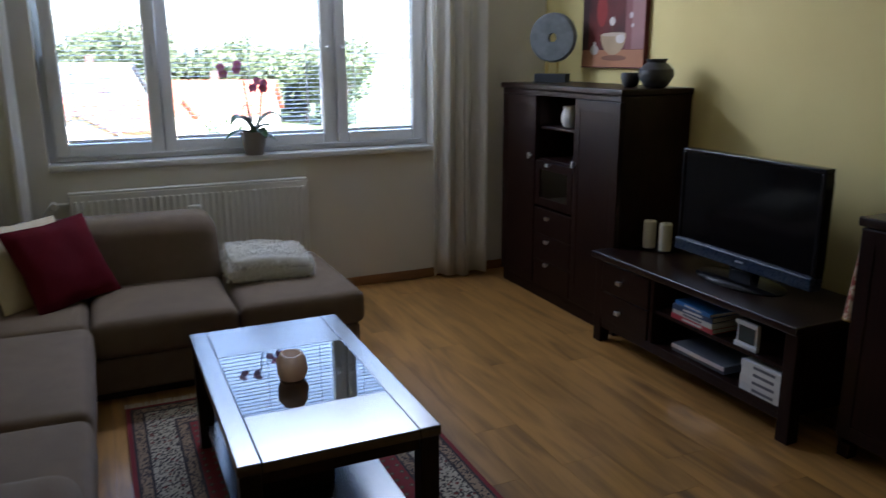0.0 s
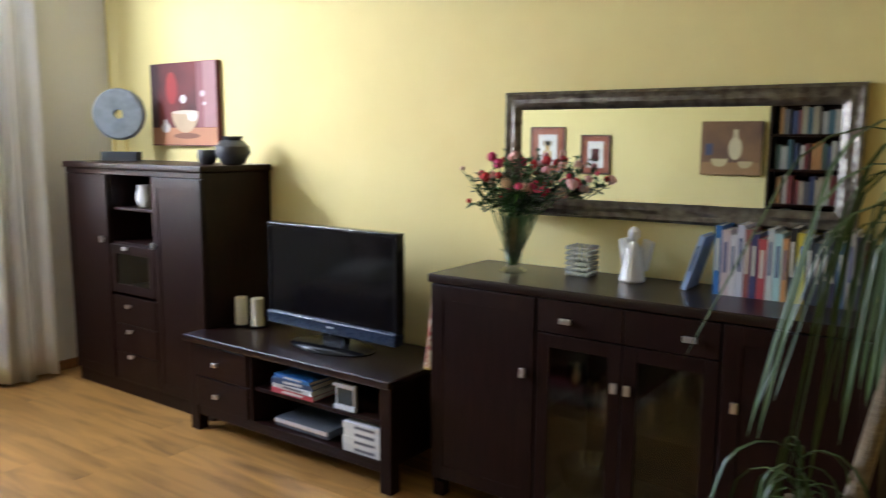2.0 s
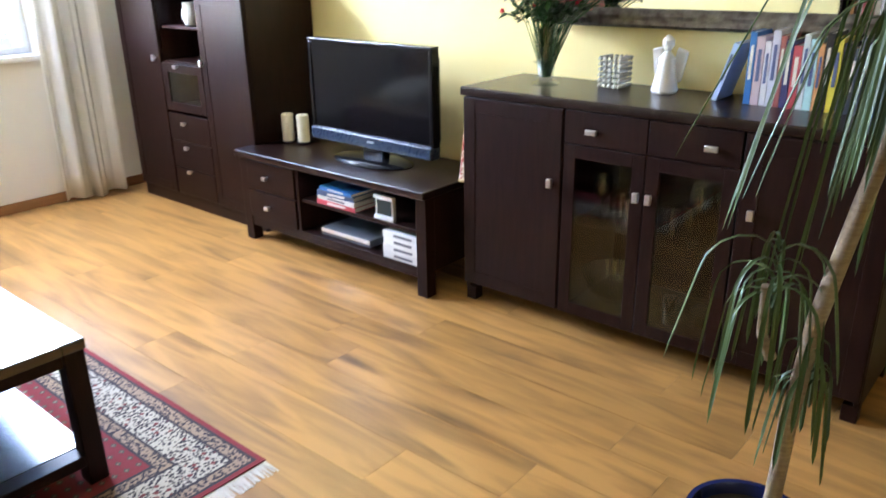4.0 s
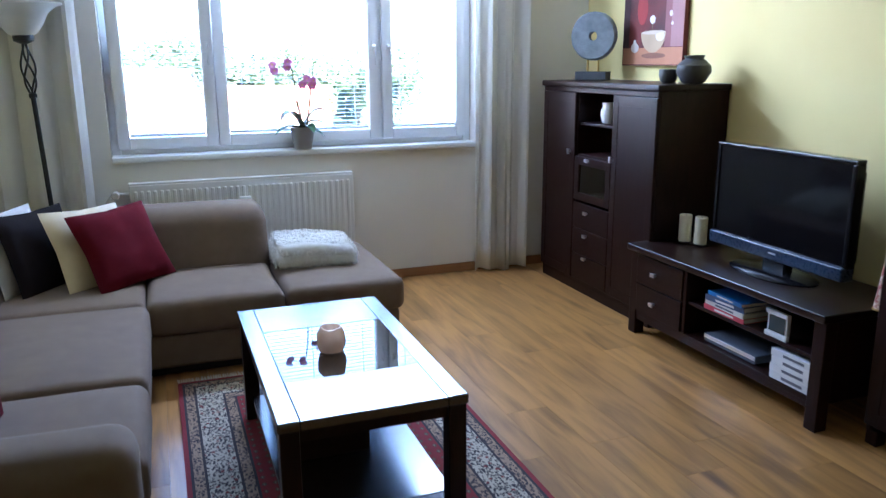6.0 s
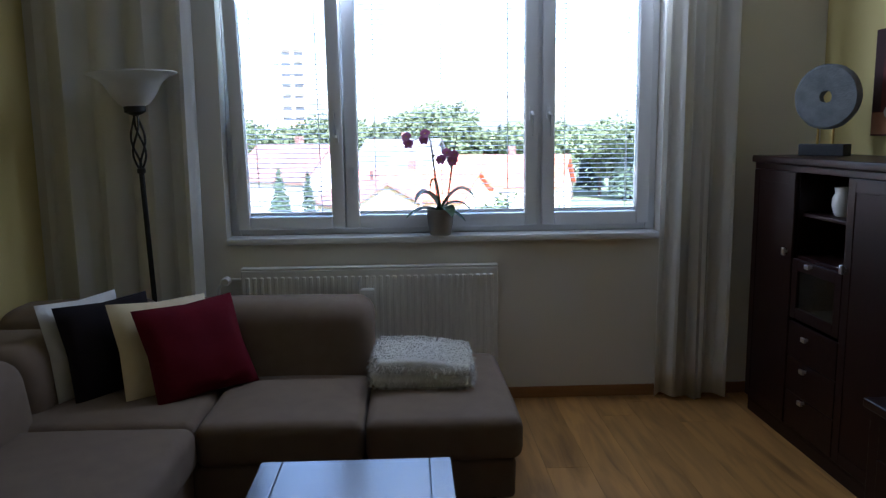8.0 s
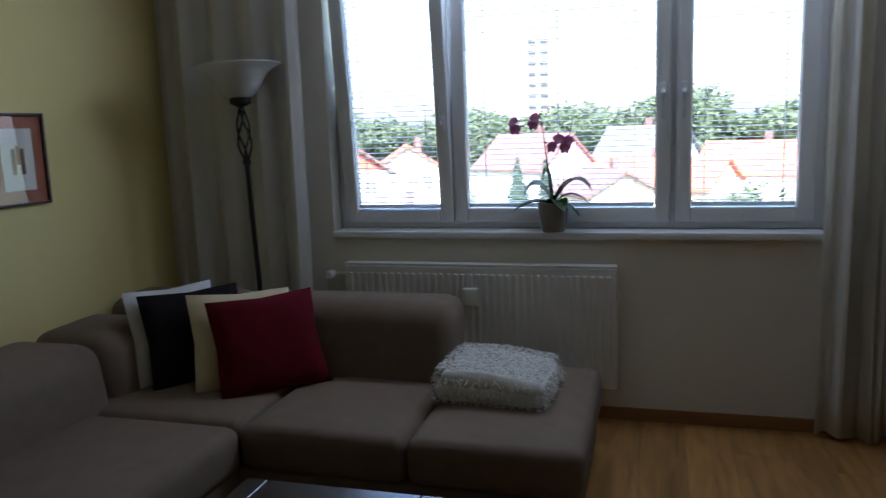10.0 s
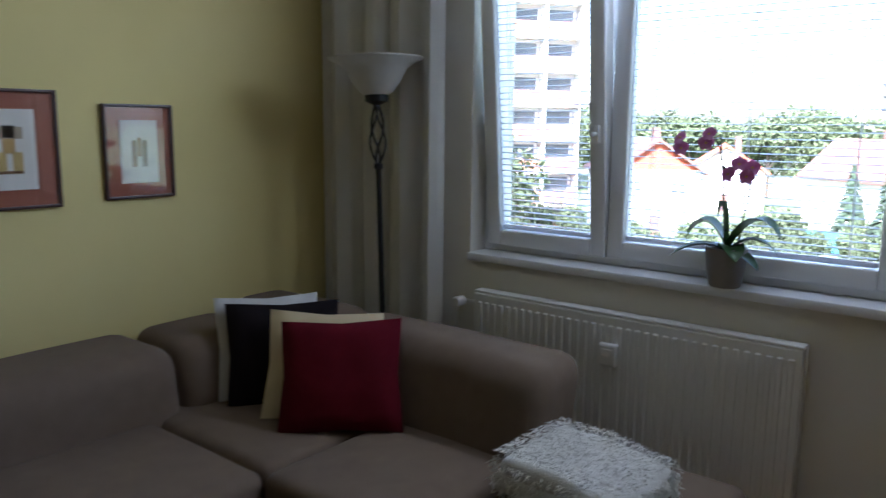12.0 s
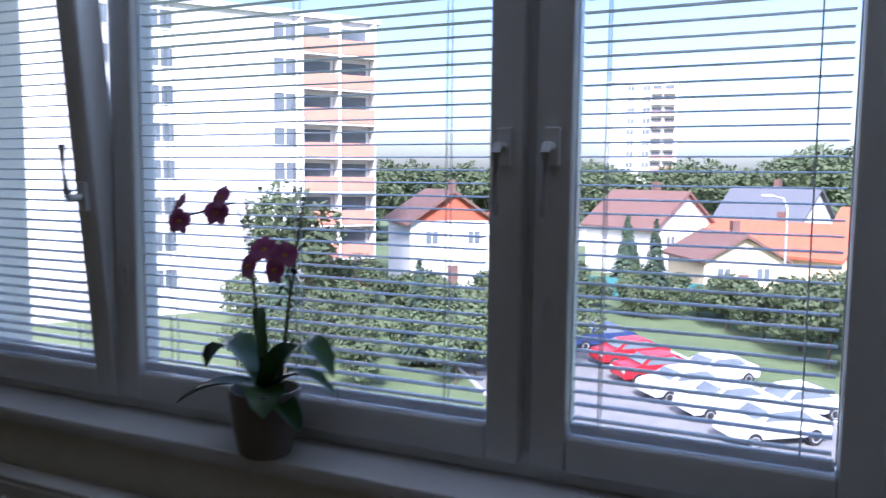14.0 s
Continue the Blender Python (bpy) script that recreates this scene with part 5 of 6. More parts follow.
for p in ((-0.032, 0.005, 0.42), (0.072, 0.005, 0.39), (-0.012, 0.005, 0.2), (0.042, 0.005, 0.2)):
    b = bmesh.new()
    bmesh.ops.create_icosphere(b, subdivisions=1, radius=0.008)
    part("clip", b, M["black_iron"], orc, m=Matrix.Translation(p))
for p, yw, pt in [((-0.165, -0.06, 0.485), 10, 75), ((-0.172, -0.05, 0.52), -30, 60), ((-0.085, -0.04, 0.505), 20, 80), ((-0.075, -0.035, 0.535), -15, 62), ((0.005, -0.05, 0.40), -20, 75), ((0.035, -0.04, 0.435), 15, 70), ((0.075, -0.03, 0.425), 35, 80), ((0.065, -0.045, 0.395), -10, 85)]:
    flower(p, yw, pt)

# vase of roses
vase = thing("flower_vase", 3.61, 1.995, SH, "clear glass vase with mixed red and pink roses", "vase of flowers")
part("vase", bm_lathe([(0.052, 0), (0.055, 0.006), (0.03, 0.022), (0.036, 0.06), (0.046, 0.16), (0.056, 0.225), (0.053, 0.225), (0.042, 0.16), (0.032, 0.06), (0.022, 0.03)], 24), M["clear"], vase, "clear glass vase")
rf = random.Random(5)
rose_cols = [(0.62, 0.02, 0.06), (0.70, 0.05, 0.17), (0.60, 0.015, 0.02), (0.78, 0.42, 0.36), (0.75, 0.32, 0.32), (0.68, 0.06, 0.16), (0.78, 0.52, 0.36)]
leaves = bmesh.new()
for k in range(58):
    a, r = rf.uniform(0, 6.283), 0.23 * math.sqrt(rf.random())
    top = Vector((r * 0.8 * math.cos(a) * 0.7, r * math.sin(a) * 1.15 - 0.02, 0.34 + rf.uniform(-0.03, 0.16) - r * 0.25))
    mid = Vector((top.x * 0.45, top.y * 0.4, 0.24))
    part("stalk", bm_tube([(rf.uniform(-.015, .015), rf.uniform(-.015, .015), 0.03), mid, top], 0.0022, 5), M["leaf"], vase)
    if k % 5 < 3:
        c = rf.choice(rose_cols)
        s = rf.uniform(0.013, 0.030) * (1.25 if k % 7 == 0 else 0.8)
        b = bmesh.new()
        for ring, (n_, rr, hh) in enumerate(((3, 0.45, 1.0), (5, 0.8, 0.85), (6, 1.1, 0.55))):
            for i in range(n_):
                q = bmesh.new()
                bmesh.ops.create_icosphere(q, subdivisions=1, radius=1)
                an = 6.283 * i / n_ + ring
                join(b, q, Matrix.Translation((math.cos(an) * rr * s * 0.55, math.sin(an) * rr * s * 0.55, hh * s * 0.6)) @ pose(0, 0, 0, 0, 0, math.degrees(an)) @ Matrix.Diagonal((0.28 * s, 0.55 * s, 0.75 * s, 1)))
        part("rose", b, colour(c, 0.6), vase, m=Matrix.Translation(top) @ pose(0, 0, 0, rf.uniform(-30, 30), rf.uniform(-30, 30), 0))
    for _ in range(12):
        u = rf.uniform(0.1, 1.0)
        p = mid.lerp(top, u)
        d = Vector((rf.uniform(-1, 1), rf.uniform(-1, 1), rf.uniform(-0.3, 0.6))).normalized()
        ln = rf.uniform(0.03, 0.055)
        join(leaves, leaf_strip([p, p + d * ln * 0.5, p + d * ln], [0.002, 0.011, 0.001], 0.2, 0.0008))
for _ in range(130):
    p = Vector((rf.uniform(-.03, .03), rf.uniform(-.03, .03), rf.uniform(0.08, 0.24)))
    d = Vector((rf.uniform(-1, 1), rf.uniform(-1, 1), rf.uniform(0, 1))).normalized()
    join(leaves, leaf_strip([p, p + d * 0.015, p + d * 0.03], [0.002, 0.008, 0.001], 0.2, 0.0008))
part("foliage", leaves, M["leaf"], vase, "small green leaves")["kind"] = "stuff"

# tall palm-like plant in a blue pot
dr = thing("potted_dracaena", 2.515, 0.69, 0, "tall dracaena with long drooping leaves in a blue pot", "potted plant")
part("pot", bm_lathe([(0.09, 0), (0.095, 0.01), (0.132, 0.15), (0.14, 0.172), (0.143, 0.188), (0.131, 0.188), (0.122, 0.155), (0.05, 0.14)], 36), M["blue_pot"], dr, "glazed cobalt blue pot")
part("soil", bm_lathe([(0.124, 0.158), (0.08, 0.165), (0.02, 0.165)], 20), M["soil"], dr)
part("trunk", bm_tube([(0.06, -0.03, 0.15), (0.05, -0.04, 0.45), (0.05, -0.06, 0.7), (0.06, -0.11, 1.0), (0.08, -0.17, 1.36)], 0.021, 12, 0.8), M["trunk"], dr)
part("side_trunk", bm_tube([(0.02, 0.01, 0.6), (0.0, 0.03, 0.66), (-0.02, 0.03, 0.78)], 0.013, 10, 0.8), M["trunk"], dr)
rl = random.Random(9)


def drooping(origin, n_, long0, long1, rise):
    for k in range(n_):
        a = 6.283 * k / n_ * 2.4 + rl.uniform(-.3, .3)
        ln, e = rl.uniform(long0, long1), rl.uniform(0.15, 1.0)
        pts, ws = [], []
        p = Vector(origin) + Vector((0, 0, rl.uniform(-0.10, 0.06)))
        el = rise * e
        for i in range(13):
            u = i / 12
            pts.append(p.copy())
            ws.append(0.0056 * (0.5 + 1.6 * u * (1 - u) ** 0.6) * (1 if i < 12 else 0.1))
            th = el - (3.3 - 0.9 * e) * min(1.0, u * 2.3) ** 0.8
            th = max(th, -1.45)
            p = p + Vector((math.cos(a) * math.cos(th), math.sin(a) * math.cos(th), math.sin(th))) * ln / 12
            if p.z < 0.32:
                p.z = 0.32
        part("leaf", leaf_strip(pts, ws, 0.35, 0.001), M["long_leaf"], dr)


drooping((0.08, -0.17, 1.36), 64, 0.40, 0.85, 1.3)
drooping((0.0, 0.02, 0.82), 26, 0.26, 0.44, 1.2)
drooping((0.05, -0.06, 0.62), 16, 0.2, 0.3, 1.0)


# ---- outside: estate seen from an upper floor ----
GZ = -8.6
EX, EY = 2.78, 3.88


def at(yaw, dist):
    return EX + dist * math.sin(radians(yaw)), EY + dist * math.cos(radians(yaw))


M["grass"] = mat("lawn", (0.105, 0.14, 0.06), (0.075, 0.105, 0.045), 0.95, scale=0.35, fine=8, bump=0.6)
M["asphalt"] = mat("parking_asphalt", (0.19, 0.185, 0.185), (0.15, 0.148, 0.15), 0.9, scale=0.8, fine=20, bump=0.3)
M["render_white"] = mat("white_render", (0.72, 0.70, 0.68), (0.64, 0.62, 0.60), 0.85, scale=0.5, fine=10, bump=0.1)
M["render_grey"] = mat("grey_render", (0.52, 0.53, 0.56), (0.46, 0.47, 0.50), 0.85, scale=0.5, fine=10, bump=0.1)
M["orange"] = mat("salmon_panel", (0.60, 0.25, 0.17), (0.54, 0.22, 0.15), 0.8, scale=1, fine=10, bump=0.1)
M["far_glass"] = mat("far_window", (0.085, 0.10, 0.115), (0.17, 0.19, 0.21), 0.2, scale=0.4, bump=0.0)
M["tile_brown"] = mat("brown_tiles", (0.17, 0.092, 0.075), (0.13, 0.07, 0.058), 0.85, scale=2, fine=6, bump=0.5)
M["tile_orange"] = mat("orange_tiles", (0.46, 0.11, 0.055), (0.40, 0.092, 0.048), 0.85, scale=2, fine=6, bump=0.5)
M["tile_grey"] = mat("grey_tiles", (0.115, 0.12, 0.135), (0.09, 0.095, 0.11), 0.85, scale=2, fine=6, bump=0.5)
M["crown"] = mat("tree_leaves", (0.12, 0.15, 0.075), (0.085, 0.115, 0.055), 0.8, scale=1.2, fine=5, bump=0.0, trans=0.35, island=0.25)
M["conifer"] = mat("conifer_needles", (0.05, 0.08, 0.045), (0.035, 0.058, 0.034), 0.8, scale=1.2, fine=5, bump=0.0, island=0.2)
M["bark"] = mat("tree_bark", (0.09, 0.07, 0.05), (0.06, 0.045, 0.035), 0.9, scale=6, bump=0.6)
M["fence"] = mat("teal_fence", (0.05, 0.19, 0.19), (0.04, 0.15, 0.155), 0.6)

bm = bmesh.new()
bmesh.ops.create_grid(bm, x_segments=2, y_segments=2, size=1500)
single("ground", bm, M["grass"], "green lawn reaching to the horizon", "ground", smooth=False, kind="structure", m=Matrix.Translation((0, 0, GZ)))
single("parking", bm_box(-18, 30, -6.5, 6.5, 0, 0.06, 0.0), M["asphalt"], "grey asphalt parking strip below the window", "parking lot", smooth=False, kind="structure", m=pose(-4.8, 40.8, GZ, 0, 0, -52))
for s in (-1, 1):
    single("kerb", bm_box(-18, 30, -0.08, 0.08, 0, 0.14, 0.02), M["render_grey"], "low concrete kerb along the parking strip", "kerb", kind="structure", m=pose(-4.8, 40.8, GZ, 0, 0, -52) @ Matrix.Translation((0, s * 6.6, 0)))


def win_unit(parent, x, z, w, h, y=0.0):
    wdw = part("window", bars(x - w / 2, x + w / 2, z, z + h, y - 0.06, y + 0.02, 0.09, 0.0), M["render_white"], parent, smooth=False)
    part("pane", bm_box(x - w / 2 + 0.08, x + w / 2 - 0.08, y - 0.02, y + 0.01, z + 0.08, z + h - 0.08), M["far_glass"], wdw, smooth=False)
    part("mullion", bm_box(x - 0.05, x + 0.05, y - 0.055, y - 0.021, z + 0.09, z + h - 0.09), M["render_white"], wdw, smooth=False)


def block(x, y, rz, length, depth, floors, fh, cols, balconies, label):
    t = thing("apartment_building", x, y, GZ, label, "building", rz)
    H = floors * fh + 1.2
    part("wall", bm_box(-length, 0, 0, depth, 0, H), M["render_white"], t, smooth=False)
    part("roof", bm_box(-length - 0.3, 0.3, -0.3, depth + 0.3, H, H + 0.45), M["render_grey"], t, smooth=False)
    part("roof_house", bm_box(-length * 0.75, -length * 0.5, depth * 0.3, depth * 0.8, H + 0.45, H + 3), M["render_grey"], t, smooth=False)
    part("grey_strip", bm_box(-length, -length + 5.0, -0.05, 0.0, 0, H), M["render_grey"], t, smooth=False)
    for f in range(floors):
        z = 1.9 + f * fh
        for c in cols:
            win_unit(t, -c, z, 1.9, 1.45)
        for c in balconies:
            b = part("balcony", join(bm_box(-c - 1.45, -c + 1.45, -1.2, 0, z - 0.95, z - 0.75), join(bm_box(-c - 1.5, -c - 1.4, -1.2, 0, z - 0.75, z + 1.75), bm_box(-c + 1.4, -c + 1.5, -1.2, 0, z - 0.75, z + 1.75))), M["render_white"], t, smooth=False)
            part("balcony_panel", bm_box(-c - 1.35, -c + 1.35, -1.25, -1.15, z - 0.75, z + 0.32), M["orange"], b, "salmon balcony panel", smooth=False)
            part("balcony_window", bm_box(-c - 1.1, -c + 1.1, -0.06, -0.01, z - 0.3, z + 1.35), M["far_glass"], b, smooth=False)
    return t


bx, by = at(-29.6, 63)
block(bx, by, 53, 34, 12, 8, 2.62, [7.5, 16.5, 19.8, 27, 30.5], [2.0, 5.0], "tall white apartment building with salmon balconies")
tx, ty = at(-7.8, 210)
block(tx, ty, 8, 18, 14, 12, 2.85, [8, 12, 16], [2.2, 5.4], "distant pale apartment tower above the trees")
wx, wy = at(-12.5, 118)
lowb = thing("flat_building", wx, wy, GZ, "low white flat-roofed building among trees", "building", rz=6)
part("wall", bm_box(-9, 9, 0, 10, 0, 7.0), M["render_white"], lowb, smooth=False)
part("roof", bm_box(-9.3, 9.3, -0.3, 10.3, 7.0, 7.4), M["render_grey"], lowb, smooth=False)
for c in (-6, -2, 2, 6):
    win_unit(lowb, c, 4.2, 1.8, 1.4)


def house(yaw, dist, rz, w, d, h, roof_h, tiles, wall, label, gable=True):
    x, y = at(yaw, dist)
    t = thing("house", x, y, GZ, label, "house", rz)
    bm = bm_box(-w / 2, w / 2, 0, d, 0, h)
    part("wall", bm, wall, t, smooth=False)
    bm = bmesh.new()
    o = 0.5
    prof = [(-w / 2 - o, h - 0.25), (0, h + roof_h), (w / 2 + o, h - 0.25), (w / 2 + o, h - 0.5), (0, h + roof_h - 0.3), (-w / 2 - o, h - 0.5)]
    a = [bm.verts.new((q, -o, z)) for q, z in prof]
    b = [bm.verts.new((q, d + o, z)) for q, z in prof]
    bm.faces.new(a)
    bm.faces.new(b[::-1])
    for i in range(6):
        bm.faces.new((a[i], b[i], b[(i + 1) % 6], a[(i + 1) % 6]))
    r = part("roof", bm, tiles, t, smooth=False)
    part("chimney", bm_box(w * 0.12, w * 0.12 + 0.7, d * 0.5, d * 0.5 + 0.7, h + roof_h * 0.4, h + roof_h + 0.9), M["tile_brown"], r, smooth=False)
    bm = bmesh.new()
    for yy in (0.0, d):
        g = [bm.verts.new((q, yy, z)) for q, z in ((-w / 2, h), (w / 2, h), (0, h + roof_h - 0.3))]
        bm.faces.new(g)
        e = bmesh.ops.extrude_face_region(bm, geom=[list(bm.faces)[-1]])
        for v in [q for q in e["geom"] if isinstance(q, bmesh.types.BMVert)]:
            v.co.y += 0.2 if yy == 0 else -0.2
    part("gable", bm, wall if gable else M["tile_orange"], t, smooth=False)
    for c in (-w * 0.25, w * 0.25):
        win_unit(t, c, h - 2.2, 1.3, 1.3)
    part("door", bm_box(-0.5, 0.5, -0.05, 0.0, 0, 2.1), M["tile_brown"], t, smooth=False)


RW = M["render_white"]
cream = mat("cream_render", (0.70, 0.58, 0.40), (0.64, 0.53, 0.36), 0.85, scale=0.6, fine=10)
house(-23.8, 70, 40, 8, 10, 6.2, 2.8, M["tile_brown"], RW, "white house with a brown tiled roof", False)
house(-7.0, 82, 52, 8, 11, 5.4, 3.6, M["tile_brown"], RW, "white gabled house with a brown tiled roof")
house(-3.0, 70, 30, 7, 8, 3.6, 2.0, M["tile_brown"], cream, "small cream house with a low brown roof")
house(1.4, 98, 66, 9, 10, 5.6, 3.8, M["tile_grey"], RW, "house with a steep grey roof")
house(4.2, 78, 62, 8, 16, 3.6, 2.6, M["tile_orange"], cream, "long house with an orange tiled roof")
house(-19.0, 96, 20, 9, 9, 5.0, 3.0, M["tile_orange"], RW, "white house with an orange roof behind trees")
house(11, 84, 70, 9, 12, 4.6, 3.0, M["tile_orange"], RW, "white house with an orange roof")

fx, fy = at(-8.5, 66)
fence = thing("fence", fx, fy, GZ, "teal sheet fence along the gardens", "fence", rz=-6)
for i in range(10):
    part("board", bm_box(-8 + i * 1.6, -8 + i * 1.6 + 1.55, 0, 0.05, 0.1, 1.7), M["fence"], fence, smooth=False)
    part("post", bm_box(-8.05 + i * 1.6, -7.97 + i * 1.6, 0.05, 0.12, 0, 1.8), M["fence"], fence, smooth=False)


# trees
def leaf_cloud(rx, rz_, n_, size, seed, lumps=7):
    r = random.Random(seed)
    cs = [(Vector((r.uniform(-1, 1) * rx * 0.55, r.uniform(-1, 1) * rx * 0.55, r.uniform(-0.55, 0.6) * rz_)), r.uniform(0.38, 0.62)) for _ in range(lumps)]
    verts, faces = [], []
    for _ in range(n_):
        c, k = r.choice(cs)
        d = Vector((r.gauss(0, 1), r.gauss(0, 1), r.gauss(0, 1))).normalized()
        p = c + Vector((d.x * rx * k, d.y * rx * k, d.z * rz_ * k)) * r.uniform(0.75, 1.08)
        t = Vector((r.gauss(0, 1), r.gauss(0, 1), r.gauss(0, 0.7))).normalized()
        u = t.cross(d + Vector((0, 0, 0.4))).normalized()
        s = size * r.uniform(0.6, 1.3)
        i = len(verts)
        verts += [p - t * s, p + u * s * 0.55, p + t * s, p - u * s * 0.55]
        faces.append((i, i + 1, i + 2, i + 3))
    me = bpy.data.meshes.new("crown")
    me.from_pydata(verts, [], faces)
    return me


def tree(height, spread, seed, conifer=False, n_=1500, size=0.22):
    t = thing("tree", 0, 0, GZ, "dark conifer tree in the gardens" if conifer else "leafy green broad-leaved tree in the gardens", "tree", group="trees outside")
    part("trunk", bm_tube([(0, 0, 0), (0.05, 0.02, height * 0.3), (0, 0.05, height * 0.7)], height * 0.025, 8, 0.4), M["bark"], t)
    if conifer:
        r = random.Random(seed)
        verts, faces = [], []
        for _ in range(n_):
            u = r.random() ** 0.6
            z = height * (1 - u) + height * 0.06
            rad = spread * u * r.uniform(0.55, 1.05)
            a = r.uniform(0, 6.283)
            p = Vector((rad * math.cos(a), rad * math.sin(a), z))
            d = Vector((math.cos(a), math.sin(a), -0.5)).normalized()
            q = d.cross(Vector((0, 0, 1))).normalized()
            s = size * r.uniform(0.7, 1.4)
            i = len(verts)
            verts += [p - d * s, p + q * s * 0.4, p + d * s, p - q * s * 0.4]
            faces.append((i, i + 1, i + 2, i + 3))
        me = bpy.data.meshes.new("crown")
        me.from_pydata(verts, [], faces)
        me.materials.append(M["conifer"])
        c = new("crown", me)
    else:
        me = leaf_cloud(spread, height * 0.40, n_, size, seed)
        me.materials.append(M["crown"])
        c = new("crown", me)
        c.location = (0, 0, height * 0.60)
        for k in range(4):
            a = k * 1.7 + seed
            part("limb", bm_tube([(0, 0, height * 0.35), (math.cos(a) * spread * 0.3, math.sin(a) * spread * 0.3, height * 0.55), (math.cos(a) * spread * 0.55, math.sin(a) * spread * 0.55, height * 0.72)], height * 0.01, 6, 0.4), M["bark"], t)
    c.parent = t
    return t


protos = [tree(5.2, 2.3, 1), tree(6.2, 2.7, 2), tree(4.2, 2.2, 3, n_=1300), tree(12, 4.6, 4, n_=1700, size=0.42), tree(9.5, 2.6, 5, True, 1500, 0.45), tree(7, 1.5, 6, True, 1300, 0.3)]
rt = random.Random(31)
spots = []
for _ in range(46):
    spots.append((rt.uniform(-40, -14), rt.uniform(36, 60), rt.choice((0, 1, 2, 2)), 0.72))
for _ in range(30):
    spots.append((rt.uniform(-14, 12), rt.uniform(57, 64), rt.choice((0, 2, 2)), 0.6))
for yw, dd, k, s in [(2.6, 46, 0, 0.95), (4.6, 44, 1, 0.9), (0.8, 50, 2, 1.0), (3.6, 52, 0, 0.9), (6, 48, 1, 1.0), (-1.5, 52, 2, 0.9), (8, 47, 0, 1), (-4, 55, 2, .8), (-9, 62, 5, 0.9), (-11, 70, 4, 0.8), (-10.4, 66, 5, 0.75)]:
    spots.append((yw, dd, k, s))
for i in range(64):
    spots.append((-32 + i * 0.78 + rt.uniform(-.5, .5), rt.uniform(112, 150), rt.choice((3, 3, 3, 4)), rt.uniform(0.9, 1.12)))
for i, (yw, dd, k, s) in enumerate(spots):
    x, y = at(yw, dd)
    sc = s * rt.uniform(0.85, 1.15)
    m = pose(x, y, GZ, 0, 0, rt.uniform(0, 360))
    if i < len(protos):
        k = i
        ob = protos[i]
        ob.matrix_world = m
    else:
        ob = copy_thing(protos[k], m)
    ob.scale = (sc, sc, sc)


# cars
def car(rgb, label, group="parked cars"):
    t = thing("car", 0, 0, GZ, label, "car", group=group)
    prof = [(-2.05, 0.35), (-2.08, 0.72), (-1.95, 0.92), (-1.15, 1.0), (-0.55, 1.42), (0.75, 1.46), (1.5, 1.05), (1.98, 0.95), (2.05, 0.6), (2.02, 0.32)]
    bm = bmesh.new()
    L = [bm.verts.new((x, -0.84 + (0.14 if z > 1.1 else 0), z)) for x, z in prof]
    R = [bm.verts.new((x, 0.84 - (0.14 if z > 1.1 else 0), z)) for x, z in prof]
    bm.faces.new(L)
    bm.faces.new(R[::-1])
    for i in range(len(prof)):
        bm.faces.new((L[i], R[i], R[(i + 1) % len(prof)], L[(i + 1) % len(prof)]))
    bmesh.ops.bevel(bm, geom=bm.edges[:], offset=0.06, segments=2, affect="EDGES")
    body = part("body", bm, colour(rgb, 0.25), t)
    for s in (-1, 1):
        g = bmesh.new()
        vs = [g.verts.new((x, s * (0.80 if z < 1.1 else 0.725), z)) for x, z in ((-0.95, 1.04), (-0.5, 1.36), (0.7, 1.39), (1.2, 1.06))]
        g.faces.new(vs)
        e = bmesh.ops.extrude_face_region(g, geom=g.faces[:])
        for v in [q for q in e["geom"] if isinstance(q, bmesh.types.BMVert)]:
            v.co.y += s * 0.03
        part("side_window", g, M["far_glass"], body, smooth=False)
        for x in (-1.3, 1.3):
            w = part("wheel", bm_lathe([(0.2, -0.1), (0.31, -0.1), (0.32, -0.06), (0.32, 0.06), (0.31, 0.1), (0.2, 0.1)], 16), colour((0.015, 0.015, 0.016), 0.8), t, m=pose(x, s * 0.78, 0.32, 90))
            part("rim", bm_lathe([(0.01, -0.08), (0.2, -0.105), (0.2, 0.105), (0.01, 0.08)], 12), colour((0.4, 0.4, 0.42), 0.3), w)
        part("headlight", bm_box(-2.09, -2.0, s * 0.6 - 0.16, s * 0.6 + 0.16, 0.68, 0.8, 0.02), colour((0.6, 0.62, 0.65), 0.15), t)
        part("tail_light", bm_box(1.98, 2.05, s * 0.64 - 0.12, s * 0.64 + 0.12, 0.72, 0.88, 0.02), colour((0.3, 0.01, 0.01), 0.2), t)
    ws = bm_box(-0.04, 0.04, -0.62, 0.62, -0.27, 0.27, 0.01)
    part("windscreen", ws, M["far_glass"], body, m=pose(-0.87, 0, 1.22, 0, 55, 0))
    part("rear_window", bm_box(-0.04, 0.04, -0.6, 0.6, -0.27, 0.27, 0.01), M["far_glass"], body, m=pose(1.13, 0, 1.26, 0, -61, 0))
    return t


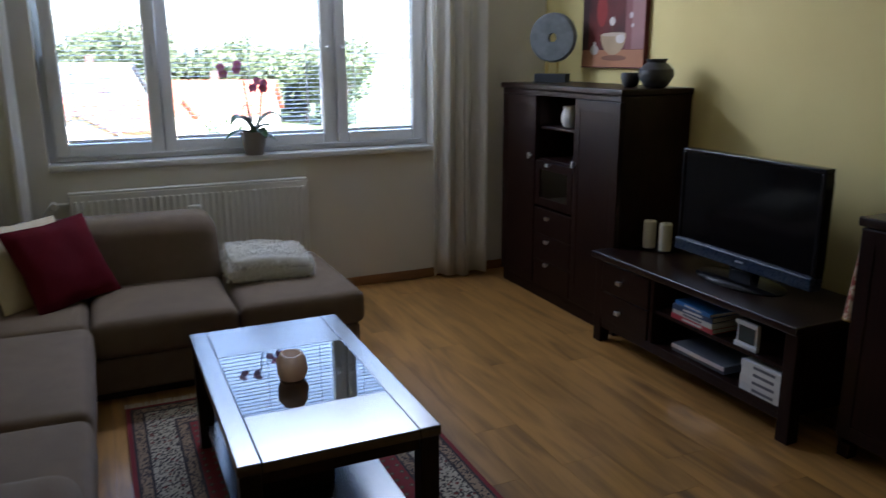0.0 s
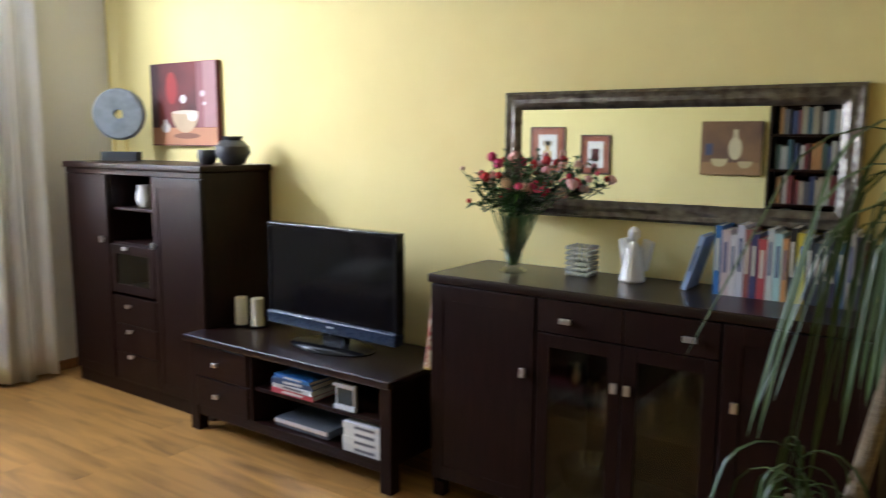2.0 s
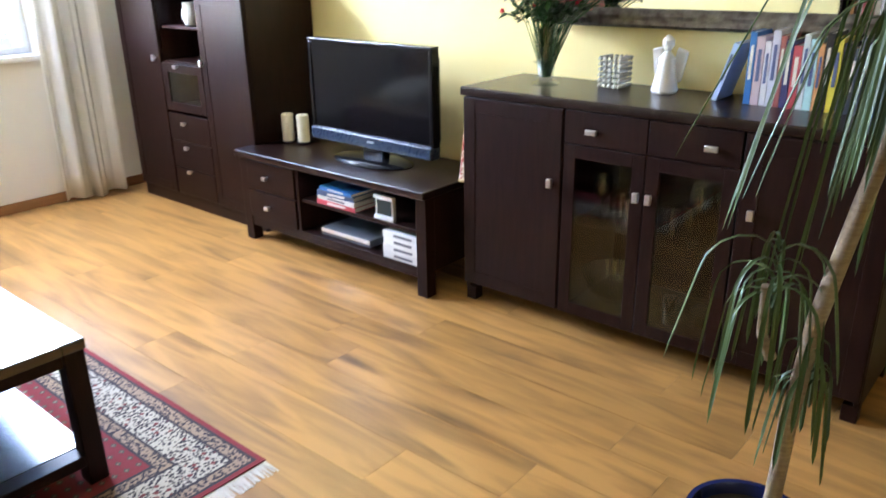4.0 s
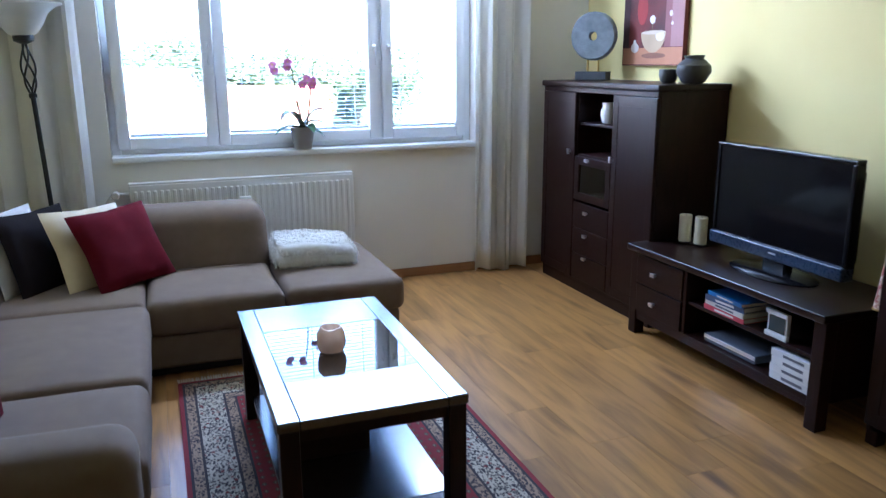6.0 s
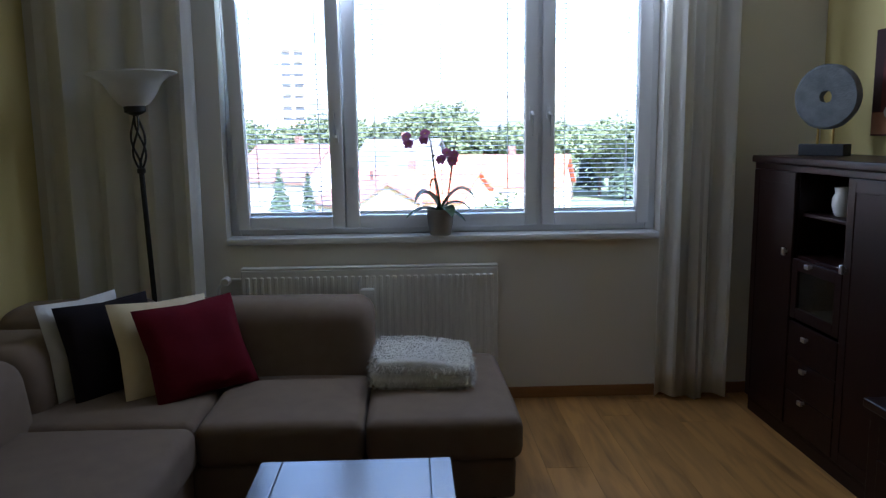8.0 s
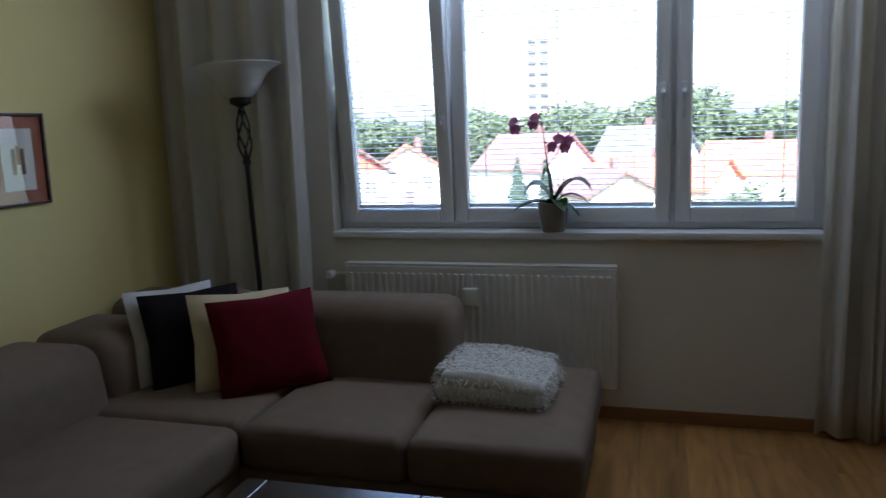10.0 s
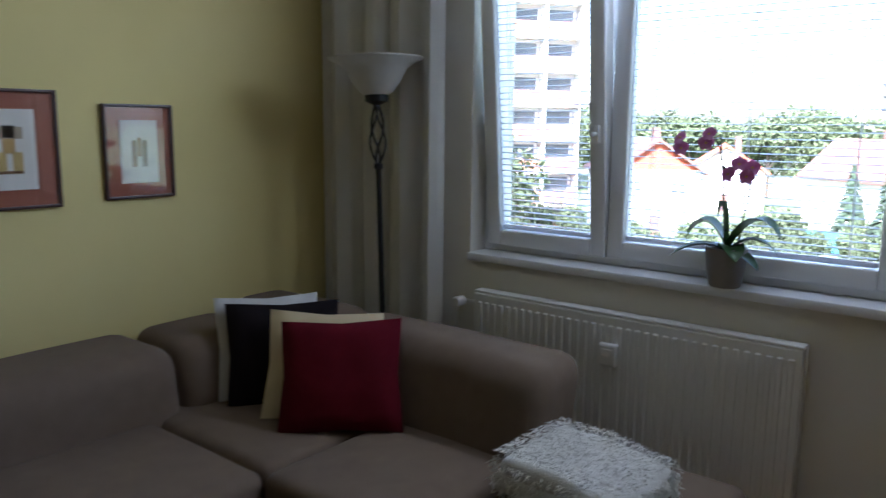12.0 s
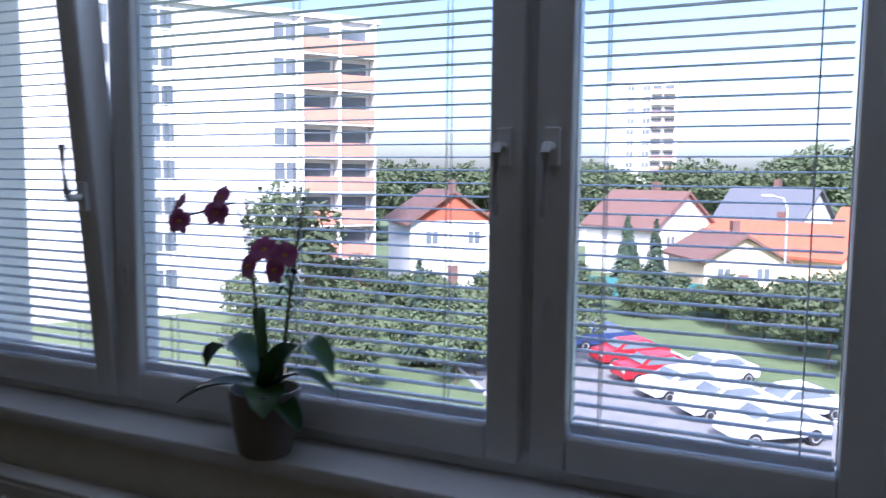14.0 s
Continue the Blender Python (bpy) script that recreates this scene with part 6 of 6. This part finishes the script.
for rgb, label, x, y, rz in [((0.03, 0.05, 0.14), "dark blue car parked on the asphalt", -7.4, 49.0, 20), ((0.45, 0.02, 0.03), "red car parked on the asphalt", -5.0, 45.6, 22), ((0.34, 0.02, 0.03), "dark red car parked on the asphalt", -3.2, 42.6, 22), ((0.60, 0.62, 0.64), "silver car parked on the asphalt", -1.5, 40.2, 25), ((0.62, 0.63, 0.66), "pale grey car parked on the asphalt", -0.4, 43.6, 25), ((0.74, 0.74, 0.74), "white car parked on the asphalt", 0.5, 38.2, 22), ((0.72, 0.72, 0.73), "white car parked near the shrubs", 3.2, 39.2, 20), ((0.75, 0.75, 0.76), "white car parked beside another white car", 2.4, 35.6, 20)]:
    c = car(rgb, label)
    c.matrix_world = pose(x, y, GZ + 0.06, 0, 0, rz + 17)
lx, ly = at(-0.4, 58)
sl = thing("street_lamp", lx, ly, GZ, "tall grey street lamp by the gardens", "street lamp", rz=160)
part("pole", bm_tube([(0, 0, 0), (0, 0, 8.2), (0.3, 0, 8.9), (1.2, 0, 9.1)], 0.09, 8, 0.6), M["render_grey"], sl)
part("head", bm_box(1.1, 1.8, -0.14, 0.14, 9.02, 9.18, 0.04), M["render_white"], sl)


# ---- floor planks ----
PW, PL = 0.1925, 1.285
pl = bm_box(-PW / 2 + 0.0005, PW / 2 - 0.0005, -PL / 2 + 0.0005, PL / 2 - 0.0005, -0.012, 0.0)
plank_mesh = mesh_of("plank", pl, M["oak"])
nx = int((XR - XL) / PW) + 1
rp = random.Random(12)
for i in range(nx):
    off = rp.uniform(0, PL)
    for j in range(-1, 8):
        y = YS + off + (j + 0.5) * PL - PL * 0.5
        lo, hi = max(y - PL / 2, YS), min(y + PL / 2, YW)
        if hi - lo < 0.02:
            continue
        me = plank_mesh
        if hi - lo < PL - 0.001:
            me = mesh_of("plank", bm_box(-PW / 2 + 0.0005, PW / 2 - 0.0005, -(hi - lo) / 2 + 0.0005, (hi - lo) / 2 - 0.0005, -0.012, 0.0), M["oak"])
        ob = new("plank", me)
        ob.parent = floor
        ob.location = (XL + (i + 0.5) * PW, (lo + hi) / 2, 0)
